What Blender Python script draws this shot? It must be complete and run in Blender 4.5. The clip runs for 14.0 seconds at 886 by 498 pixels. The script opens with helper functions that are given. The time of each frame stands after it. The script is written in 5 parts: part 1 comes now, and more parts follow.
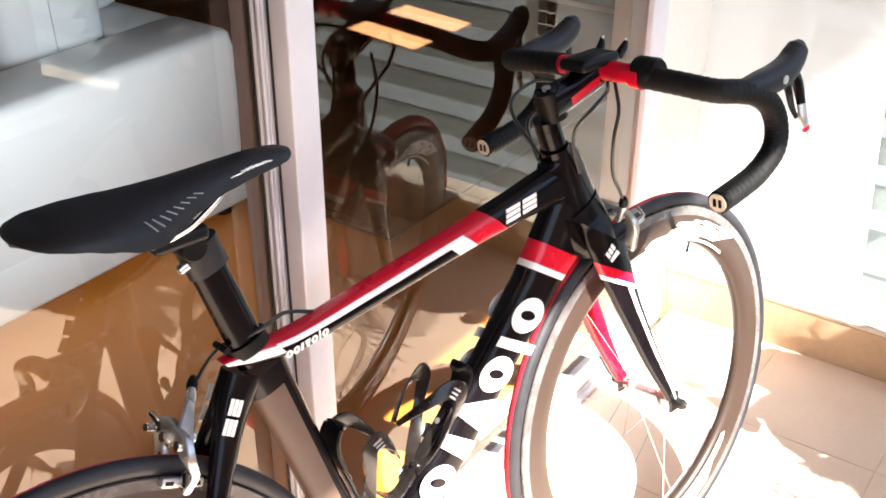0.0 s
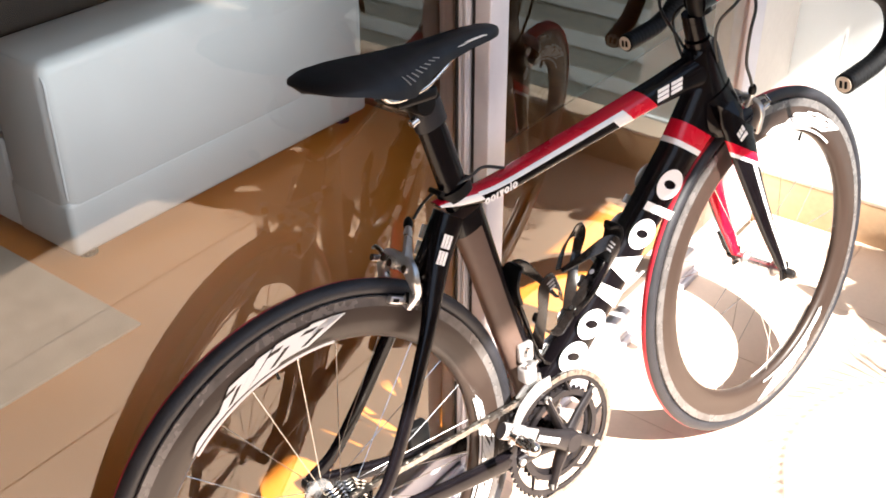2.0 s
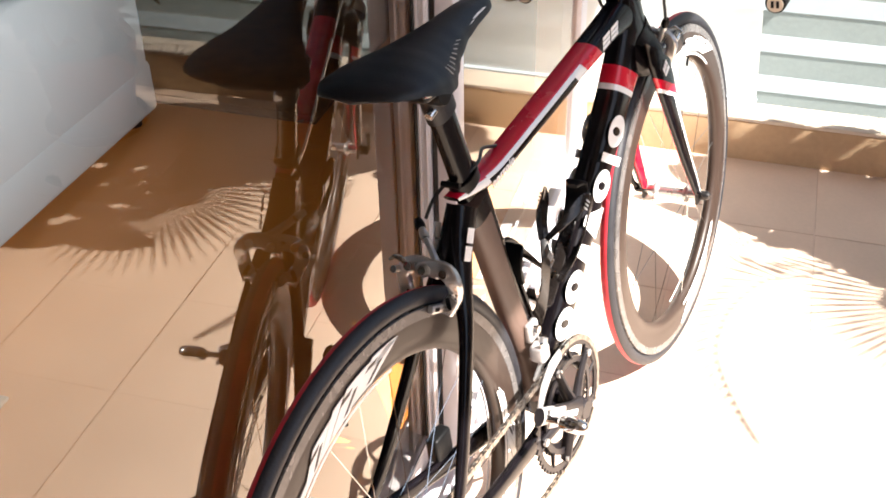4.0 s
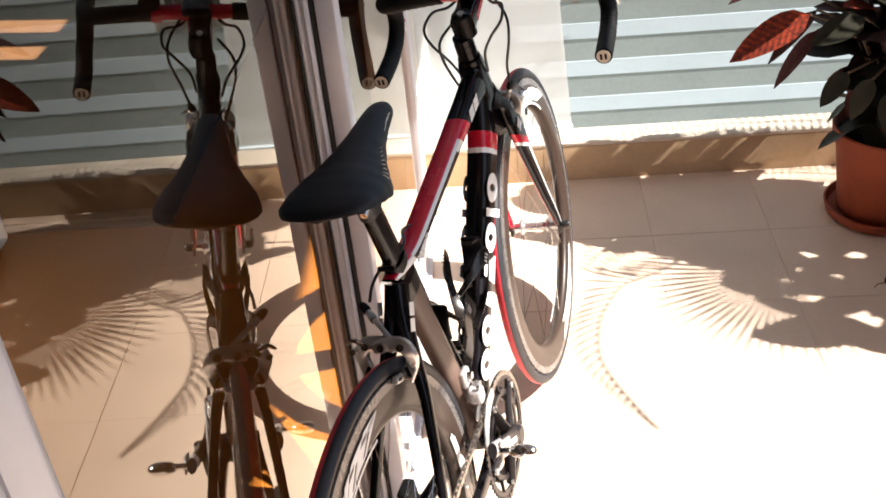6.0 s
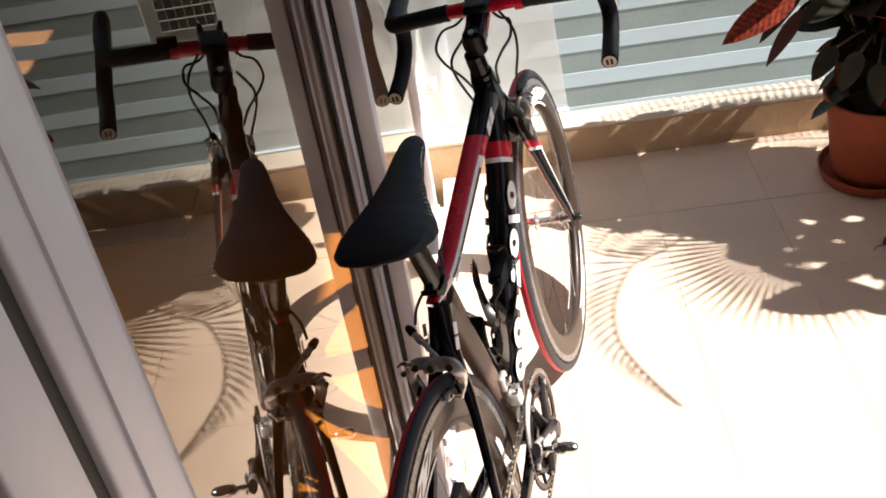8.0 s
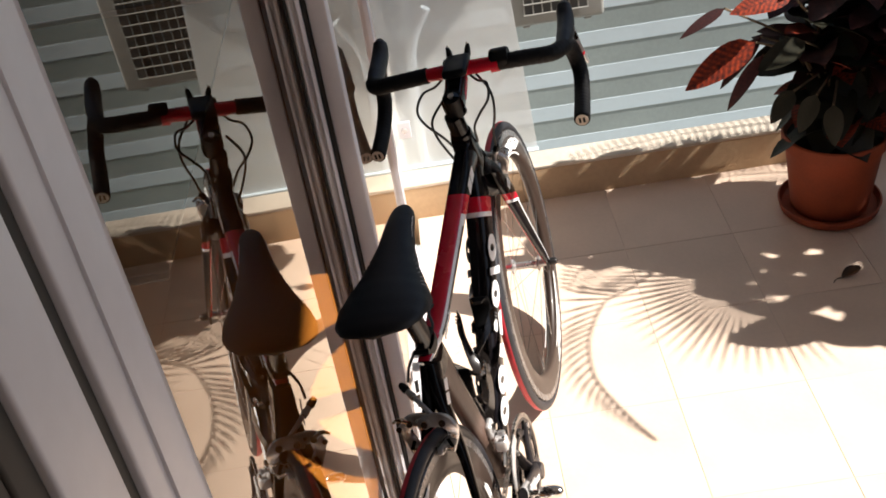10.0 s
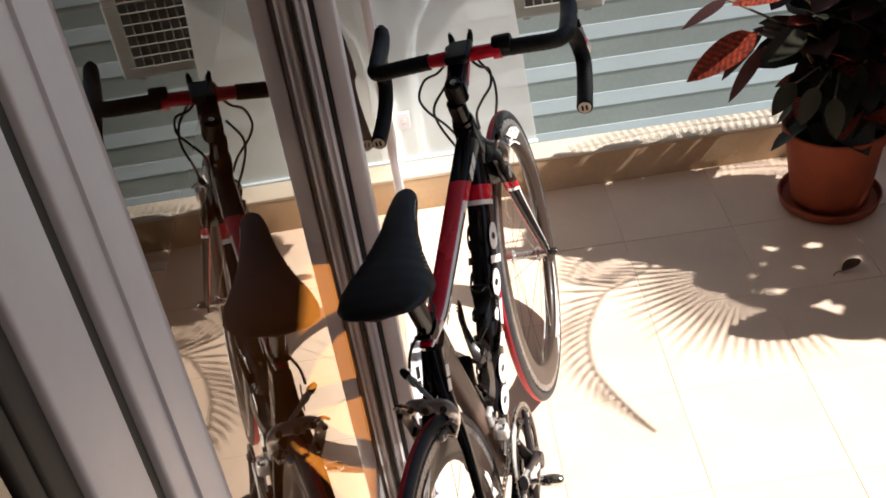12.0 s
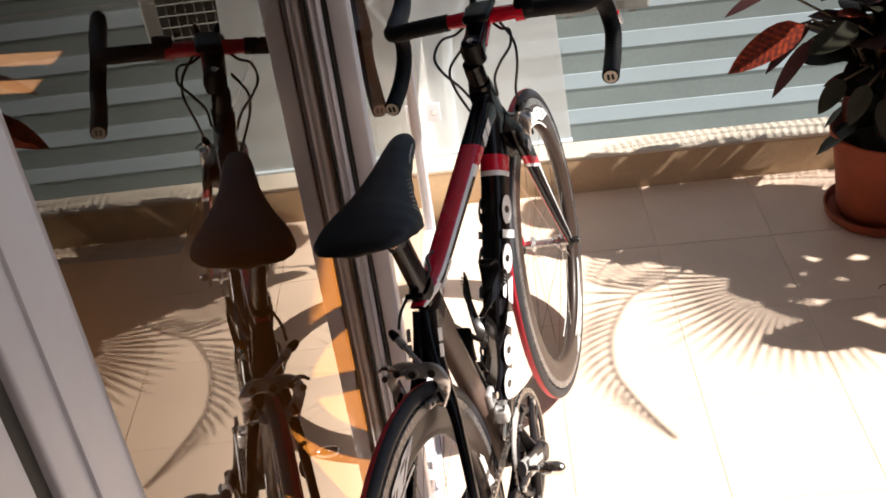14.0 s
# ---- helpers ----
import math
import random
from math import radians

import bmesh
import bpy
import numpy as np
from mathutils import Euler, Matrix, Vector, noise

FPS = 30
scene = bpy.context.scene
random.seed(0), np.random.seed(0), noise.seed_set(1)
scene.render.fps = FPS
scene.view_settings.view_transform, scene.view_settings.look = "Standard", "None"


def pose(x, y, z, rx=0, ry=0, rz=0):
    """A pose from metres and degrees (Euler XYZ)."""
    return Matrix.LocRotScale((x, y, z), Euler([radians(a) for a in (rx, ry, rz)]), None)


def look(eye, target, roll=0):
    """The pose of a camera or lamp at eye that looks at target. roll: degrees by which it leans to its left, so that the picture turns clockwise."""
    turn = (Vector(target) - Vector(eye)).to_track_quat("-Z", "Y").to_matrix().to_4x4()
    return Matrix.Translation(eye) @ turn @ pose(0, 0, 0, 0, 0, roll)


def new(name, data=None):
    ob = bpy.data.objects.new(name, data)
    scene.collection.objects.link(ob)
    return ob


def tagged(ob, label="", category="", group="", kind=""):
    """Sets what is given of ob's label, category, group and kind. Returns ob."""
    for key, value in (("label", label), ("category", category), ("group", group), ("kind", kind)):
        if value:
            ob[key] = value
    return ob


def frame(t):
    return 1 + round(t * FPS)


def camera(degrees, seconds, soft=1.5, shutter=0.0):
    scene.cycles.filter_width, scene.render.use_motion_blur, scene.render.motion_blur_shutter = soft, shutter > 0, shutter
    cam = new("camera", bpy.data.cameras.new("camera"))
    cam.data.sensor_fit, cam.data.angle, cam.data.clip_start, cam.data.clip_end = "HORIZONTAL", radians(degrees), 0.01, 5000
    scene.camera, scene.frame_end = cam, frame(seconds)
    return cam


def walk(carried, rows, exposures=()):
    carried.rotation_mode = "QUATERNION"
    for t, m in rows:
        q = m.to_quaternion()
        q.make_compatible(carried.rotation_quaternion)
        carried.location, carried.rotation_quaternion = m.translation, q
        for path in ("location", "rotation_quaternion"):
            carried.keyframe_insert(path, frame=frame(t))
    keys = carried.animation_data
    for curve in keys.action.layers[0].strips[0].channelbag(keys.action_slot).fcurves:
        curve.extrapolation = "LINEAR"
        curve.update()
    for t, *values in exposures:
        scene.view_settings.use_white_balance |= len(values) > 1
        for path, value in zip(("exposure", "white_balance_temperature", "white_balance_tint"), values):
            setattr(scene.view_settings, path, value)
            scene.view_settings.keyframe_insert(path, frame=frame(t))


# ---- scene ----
# camera and walk
cam = camera(44.611, 14.0, soft=1.75)
ROWS = [
    (0, 0.8420, 0.0006, 1.4068, 60.459, -0.147, 35.097),
    (0.5, 0.9042, -0.0833, 1.4221, 61.082, 0.469, 37.662),
    (1, 0.9403, -0.1380, 1.4190, 59.059, 0.016, 40.382),
    (1.5, 0.9293, -0.2063, 1.4271, 58.517, 0.051, 43.887),
    (2, 0.8554, -0.3326, 1.4397, 57.475, 0.223, 37.385),
    (2.2, 0.8110, -0.3875, 1.4504, 57.154, 0.124, 34.231),
    (4.3, 0.3684, -0.4377, 1.4222, 54.934, 2.502, 12.654),
    (4.5, 0.3423, -0.4824, 1.4206, 55.367, 3.517, 9.159),
    (5, 0.3032, -0.5432, 1.4865, 56.521, 2.482, 5.140),
    (5.5, 0.2888, -0.5796, 1.5309, 56.551, 3.276, 3.885),
    (6, 0.2703, -0.5737, 1.5811, 56.182, 4.919, 1.823),
    (6.5, 0.2466, -0.5540, 1.6435, 56.671, 6.965, 0.517),
    (7, 0.2182, -0.5627, 1.6761, 56.262, 5.915, -2.196),
    (7.5, 0.1953, -0.5468, 1.6987, 54.100, 5.649, -1.905),
    (8, 0.2019, -0.5881, 1.7160, 53.530, 7.939, -1.568),
    (8.5, 0.1988, -0.6126, 1.7671, 54.158, 8.767, -2.984),
    (8.7, 0.2055, -0.6151, 1.7894, 54.515, 8.988, -2.894),
    (11, 0.1579, -0.6172, 1.8432, 53.375, 7.060, -4.679),
    (11.5, 0.1583, -0.6194, 1.8374, 53.463, 7.093, -4.495),
    (12, 0.1604, -0.6171, 1.8159, 53.749, 7.323, -3.993),
    (12.5, 0.1698, -0.6127, 1.7867, 53.272, 7.697, -2.149),
    (13, 0.1921, -0.5985, 1.7362, 54.446, 7.032, -2.831),
    (13.5, 0.2097, -0.5992, 1.6887, 55.432, 6.638, -2.306),
    (14, 0.2207, -0.5894, 1.6256, 56.493, 6.482, -0.017),
]
walk(cam, [(t, pose(x, y, z, rx, ry, rz)) for t, x, y, z, rx, ry, rz in ROWS], [(0.0, 2.9), (0.5, 2.82), (1.0, 2.68), (1.5, 2.46), (2.0, 2.34), (4.5, 2.28), (5.0, 2.04), (5.5, 1.9), (6.0, 1.8), (6.5, 1.65), (7.5, 1.45), (8.5, 1.27), (11.0, 1.1), (12.5, 1.1), (14.0, 1.2)])

# ---- world, sun ----
SUN_AZ, SUN_EL = -8.0, 47.0
world = bpy.data.worlds.new("sky")
scene.world = world
world.use_nodes = True
wn = world.node_tree.nodes
sky = wn.new("ShaderNodeTexSky")
sky.sky_type, sky.sun_disc = "NISHITA", False
sky.sun_elevation = radians(SUN_EL)
sky.sun_rotation = radians(90.0 - SUN_AZ)
world.node_tree.links.new(sky.outputs[0], wn["Background"].inputs["Color"])
wn["Background"].inputs["Strength"].default_value = 0.055
sun_dir = Vector((math.cos(radians(SUN_EL)) * math.cos(radians(SUN_AZ)), math.cos(radians(SUN_EL)) * math.sin(radians(SUN_AZ)), math.sin(radians(SUN_EL))))
sun = new("sun", bpy.data.lights.new("sun", "SUN"))
sun.data.energy, sun.data.angle, sun.data.color = 5.0, radians(0.53), (1.0, 0.94, 0.86)
sun.matrix_world = look(sun_dir * 8, (0, 0, 0))

# added area lamp just inside the doors, brightening the room in place of daylight
door_light = new("door_fill_light", bpy.data.lights.new("door_fill_light", "AREA"))
door_light.data.shape, door_light.data.size, door_light.data.size_y = "RECTANGLE", 1.7, 0.55
door_light.data.spread = radians(95)
door_light.data.energy, door_light.data.color = 1.4, (0.86, 0.94, 1.0)
door_light.matrix_world = look((-0.12, 0.90, 0.72), (-3.0, 0.78, 0.22))


# ---- materials ----
def material(name, color, rough=0.5, metal=0.0, vary=0.12, scale=6.0, bump=0.0, bump_scale=60.0, coat=0.0, second=None, spec=0.5, random=0.0):
    m = bpy.data.materials.new(name)
    m.use_nodes = True
    nt = m.node_tree
    n, link = nt.nodes, nt.links.new
    b = n["Principled BSDF"]
    b.inputs["Roughness"].default_value = rough
    b.inputs["Metallic"].default_value = metal
    b.inputs["Coat Weight"].default_value = coat
    b.inputs["Coat Roughness"].default_value = 0.055
    b.inputs["Specular IOR Level"].default_value = spec
    tc = n.new("ShaderNodeTexCoord")
    big = n.new("ShaderNodeTexNoise")
    big.inputs["Scale"].default_value = scale
    big.inputs["Detail"].default_value = 6.0
    link(tc.outputs["Object"], big.inputs["Vector"])
    fine = n.new("ShaderNodeTexNoise")
    fine.inputs["Scale"].default_value = bump_scale
    fine.inputs["Detail"].default_value = 4.0
    link(tc.outputs["Object"], fine.inputs["Vector"])
    mix = n.new("ShaderNodeMix")
    mix.data_type = "RGBA"
    dark = second or tuple(c * (1 - vary) for c in color)
    light = tuple(min(1.0, c * (1 + vary * 0.6)) for c in color)
    mix.inputs[6].default_value = (*dark, 1)
    mix.inputs[7].default_value = (*light, 1)
    ramp = n.new("ShaderNodeMapRange")
    ramp.inputs["From Min"].default_value, ramp.inputs["From Max"].default_value = 0.3, 0.7
    add = n.new("ShaderNodeMath")
    add.operation = "MULTIPLY_ADD"
    add.inputs[1].default_value, add.inputs[2].default_value = 0.35, -0.17
    link(fine.outputs["Fac"], add.inputs[0])
    sm = n.new("ShaderNodeMath")
    link(big.outputs["Fac"], sm.inputs[0])
    link(add.outputs[0], sm.inputs[1])
    link(sm.outputs[0], ramp.inputs["Value"])
    link(ramp.outputs[0], mix.inputs[0])
    out = mix.outputs[2]
    if random:
        info = n.new("ShaderNodeObjectInfo")
        hsv = n.new("ShaderNodeHueSaturation")
        mr = n.new("ShaderNodeMapRange")
        mr.inputs["To Min"].default_value, mr.inputs["To Max"].default_value = 1 - random, 1 + random
        link(info.outputs["Random"], mr.inputs["Value"])
        link(mr.outputs[0], hsv.inputs["Value"])
        link(out, hsv.inputs["Color"])
        out = hsv.outputs[0]
    link(out, b.inputs["Base Color"])
    rr = n.new("ShaderNodeMapRange")
    rr.inputs["To Min"].default_value, rr.inputs["To Max"].default_value = max(0.02, rough - 0.08), min(1.0, rough + 0.1)
    link(big.outputs["Fac"], rr.inputs["Value"])
    link(rr.outputs[0], b.inputs["Roughness"])
    if bump:
        bp = n.new("ShaderNodeBump")
        bp.inputs["Strength"].default_value = bump
        bp.inputs["Distance"].default_value = 0.002
        link(fine.outputs["Fac"], bp.inputs["Height"])
        link(bp.outputs[0], b.inputs["Normal"])
    return m


def glass_material(name, gloss, tint):
    m = bpy.data.materials.new(name)
    m.use_nodes = True
    nt = m.node_tree
    n, link = nt.nodes, nt.links.new
    n.remove(n["Principled BSDF"])
    tr = n.new("ShaderNodeBsdfTransparent")
    tr.inputs["Color"].default_value = (*tint, 1)
    gl = n.new("ShaderNodeBsdfGlossy")
    gl.inputs["Roughness"].default_value = 0.0
    gl.inputs["Color"].default_value = (1.0, 0.96, 0.90, 1)
    fr = n.new("ShaderNodeFresnel")
    fr.inputs["IOR"].default_value = 1.52
    ma = n.new("ShaderNodeMath")
    ma.operation, ma.use_clamp = "MULTIPLY_ADD", True
    ma.inputs[1].default_value, ma.inputs[2].default_value = 1.0, gloss
    link(fr.outputs[0], ma.inputs[0])
    mx = n.new("ShaderNodeMixShader")
    link(ma.outputs[0], mx.inputs[0])
    link(tr.outputs[0], mx.inputs[1])
    link(gl.outputs[0], mx.inputs[2])
    link(mx.outputs[0], n["Material Output"].inputs["Surface"])
    return m


def clear_material(name, tint):
    m = bpy.data.materials.new(name)
    m.use_nodes = True
    n = m.node_tree.nodes
    n.remove(n["Principled BSDF"])
    tr = n.new("ShaderNodeBsdfTransparent")
    tr.inputs["Color"].default_value = (*tint, 1)
    m.node_tree.links.new(tr.outputs[0], n["Material Output"].inputs["Surface"])
    return m


def leaf_material(name, color, vein, rough=0.52, veins=0.0, scale=18.0):
    """A leaf lies along its own x, a unit long; veins: how plainly the side veins show."""
    m = material(name, color, rough, vary=0.35, scale=scale, second=vein, random=0.25, bump=0.15, bump_scale=40, spec=0.3)
    nt = m.node_tree
    n, link = nt.nodes, nt.links.new
    b = n["Principled BSDF"]
    if veins:
        tc, sep = n.new("ShaderNodeTexCoord"), n.new("ShaderNodeSeparateXYZ")
        link(tc.outputs["Object"], sep.inputs[0])
        ab, lean, wave = n.new("ShaderNodeMath"), n.new("ShaderNodeMath"), n.new("ShaderNodeMath")
        ab.operation, lean.operation, wave.operation = "ABSOLUTE", "MULTIPLY_ADD", "PINGPONG"
        link(sep.outputs["Y"], ab.inputs[0])
        link(ab.outputs[0], lean.inputs[0])
        lean.inputs[1].default_value = -0.75
        link(sep.outputs["X"], lean.inputs[2])
        link(lean.outputs[0], wave.inputs[0])
        wave.inputs[1].default_value = 0.042
        near = n.new("ShaderNodeMapRange")
        near.inputs["From Min"].default_value, near.inputs["From Max"].default_value = 0.010, 0.034
        near.inputs["To Min"].default_value, near.inputs["To Max"].default_value = veins, 0.0
        link(wave.outputs[0], near.inputs["Value"])
        rib = n.new("ShaderNodeMapRange")
        rib.inputs["From Min"].default_value, rib.inputs["From Max"].default_value = 0.006, 0.014
        rib.inputs["To Min"].default_value, rib.inputs["To Max"].default_value = veins, 0.0
        link(ab.outputs[0], rib.inputs["Value"])
        both = n.new("ShaderNodeMath")
        both.operation = "MAXIMUM"
        link(near.outputs[0], both.inputs[0])
        link(rib.outputs[0], both.inputs[1])
        mix = n.new("ShaderNodeMix")
        mix.data_type = "RGBA"
        mix.inputs[7].default_value = (*vein, 1)
        link(both.outputs[0], mix.inputs[0])
        link(b.inputs["Base Color"].links[0].from_socket, mix.inputs[6])
        link(mix.outputs[2], b.inputs["Base Color"])
    return m


M_PAINT = material("gloss_black_paint", (0.0045, 0.0035, 0.0045), 0.2, vary=0.3, scale=20, coat=0.10, spec=0.16)
M_RED = material("gloss_red_paint", (0.58, 0.003, 0.024), 0.25, vary=0.1, scale=12, coat=0.25, spec=0.35)
M_WHITE = material("white_paint", (0.86, 0.86, 0.86), 0.28, vary=0.05, coat=0.4)
M_DECAL = material("white_decal", (0.88, 0.88, 0.88), 0.35, vary=0.06)
M_CARBON = material("carbon_weave", (0.014, 0.011, 0.010), 0.24, vary=0.25, scale=40, bump=0.04, bump_scale=500, coat=0.18, spec=0.3)
M_BARE = material("bare_brown_carbon", (0.105, 0.066, 0.052), 0.42, vary=0.14, scale=9, spec=0.3)
M_SADDLE = material("black_saddle_cover", (0.0065, 0.0065, 0.0095), 0.5, vary=0.25, scale=25, bump=0.2, bump_scale=420, spec=0.35)
M_TAPE = material("black_bar_tape", (0.0045, 0.0045, 0.005), 0.62, vary=0.3, scale=40, bump=0.5, bump_scale=220, spec=0.25)
M_RUBBER = material("black_rubber_hood", (0.009, 0.009, 0.013), 0.45, vary=0.25, scale=30, bump=0.15, bump_scale=300, spec=0.35)
M_TYRE = material("tyre_tread", (0.017, 0.017, 0.022), 0.55, vary=0.3, scale=30, bump=0.25, bump_scale=300)
M_TYRERED = material("tyre_red_wall", (0.60, 0.03, 0.05), 0.5, vary=0.2, scale=30)
M_TRACK = material("brake_track", (0.15, 0.138, 0.135), 0.26, metal=0.3, vary=0.3, scale=40)
M_PRINT = material("grey_print", (0.26, 0.26, 0.27), 0.45, vary=0.1)
M_RIM = material("carbon_rim", (0.036, 0.023, 0.018), 0.40, vary=0.12, scale=5, bump=0.03, bump_scale=300, coat=0.12, spec=0.35)
M_ALU = material("polished_alloy", (0.64, 0.63, 0.63), 0.28, metal=0.85, vary=0.15, scale=30)
M_STEEL = material("chrome_steel", (0.7, 0.69, 0.67), 0.12, metal=1.0, vary=0.12, scale=40)
M_DARKALU = material("dark_alloy", (0.040, 0.038, 0.039), 0.28, metal=0.7, vary=0.3, scale=30)
M_SATIN = material("satin_silver", (0.60, 0.58, 0.58), 0.42, metal=0.6, vary=0.12, scale=30)
M_ANOD = material("black_anodised_alloy", (0.022, 0.019, 0.021), 0.34, metal=0.3, vary=0.25, scale=30, spec=0.3)
M_CHAIN = material("chain_steel", (0.40, 0.38, 0.36), 0.3, metal=1.0, vary=0.35, scale=120)
M_PLASTIC = material("black_plastic", (0.006, 0.006, 0.0065), 0.36, vary=0.25, scale=30, bump=0.1, spec=0.14)
M_CABLE = material("cable_housing", (0.012, 0.012, 0.012), 0.4, vary=0.2)
M_LEATHER = material("white_leather", (0.60, 0.63, 0.65), 0.42, vary=0.07, scale=3, bump=0.3, bump_scale=140)
M_PILLOW = material("grey_cushion_cloth", (0.52, 0.55, 0.58), 0.8, vary=0.1, scale=5, bump=0.3, bump_scale=260)
M_THROW = material("dark_throw_cloth", (0.004, 0.004, 0.005), 0.85, vary=0.3, scale=8, bump=0.3)
M_TILE = material("beige_floor_tile", (0.70, 0.545, 0.435), 0.42, vary=0.08, scale=5, bump=0.12, bump_scale=90, random=0.03)
M_GROUT = material("tile_grout", (0.66, 0.52, 0.44), 0.9, vary=0.25, scale=14, bump=0.4)
M_INFLOOR = material("tan_indoor_floor", (0.60, 0.21, 0.032), 0.35, vary=0.1, scale=3, bump=0.05)
M_KERB = material("beige_plaster", (0.50, 0.35, 0.215), 0.75, vary=0.16, scale=5, bump=0.35, bump_scale=70)
M_CAP = material("cream_stone", (0.58, 0.51, 0.43), 0.5, vary=0.14, scale=8, bump=0.2, bump_scale=80)
M_ALFRAME = material("grey_painted_alloy", (0.63, 0.62, 0.67), 0.36, metal=0.1, vary=0.07, scale=4)
M_GASKET = material("black_gasket", (0.012, 0.011, 0.011), 0.6)
M_WALL = material("white_plaster_wall", (0.72, 0.69, 0.64), 0.85, vary=0.08, scale=2, bump=0.3)
M_CONCRETE = material("low_bounce_concrete", (0.30, 0.28, 0.25), 0.85, vary=0.15, scale=2, bump=0.3)
M_RUG = material("dark_rug", (0.19, 0.082, 0.026), 0.95, vary=0.2, scale=20, bump=0.5, bump_scale=160)
M_GREYRUG = material("grey_rug", (0.45, 0.37, 0.30), 0.95, vary=0.12, scale=14, bump=0.4, bump_scale=160)
# wall colour taken down to brown so little light bounces indoors
M_DARKWALL = material("dimming_brown_wall", (0.16, 0.105, 0.07), 0.8, vary=0.15, scale=2)
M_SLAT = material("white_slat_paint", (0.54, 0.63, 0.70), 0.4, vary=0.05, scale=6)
M_GREYWALL = material("grey_render_wall", (0.29, 0.335, 0.34), 0.8, vary=0.12, scale=3, bump=0.3)
M_ACBODY = material("off_white_sheet_metal", (0.27, 0.265, 0.25), 0.45, vary=0.08, scale=8)
M_ACDARK = material("dark_fin", (0.05, 0.05, 0.05), 0.5, vary=0.3)
M_POT = material("terracotta", (0.26, 0.046, 0.013), 0.7, vary=0.2, scale=10, bump=0.25, bump_scale=120)
M_SOIL = material("dark_soil", (0.03, 0.02, 0.014), 0.95, vary=0.5, scale=40, bump=1.0, bump_scale=120)
M_STEM = material("woody_stem", (0.12, 0.085, 0.05), 0.8, vary=0.3, scale=40, bump=0.5)
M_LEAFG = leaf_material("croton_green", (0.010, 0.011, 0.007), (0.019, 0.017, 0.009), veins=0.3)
M_LEAFR = leaf_material("croton_red", (0.31, 0.040, 0.012), (0.045, 0.011, 0.010), veins=0.6)
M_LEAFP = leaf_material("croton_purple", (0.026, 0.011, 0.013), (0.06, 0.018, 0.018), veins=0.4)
M_DRYLEAF = leaf_material("dry_leaf", (0.11, 0.055, 0.025), (0.06, 0.03, 0.015))
M_PALM = leaf_material("palm_green", (0.06, 0.10, 0.03), (0.035, 0.06, 0.02))
M_GLASS = glass_material("door_glass", 0.018, (0.85, 0.835, 0.81))
M_CLEAR = clear_material("clear_glass", (0.97, 0.98, 0.97))
M_SCREEN = material("hazy_glass_screen", (0.88, 0.90, 0.90), 0.5, vary=0.04)
M_GROUND = material("city_ground", (0.28, 0.27, 0.24), 0.9, vary=0.3, scale=0.2)


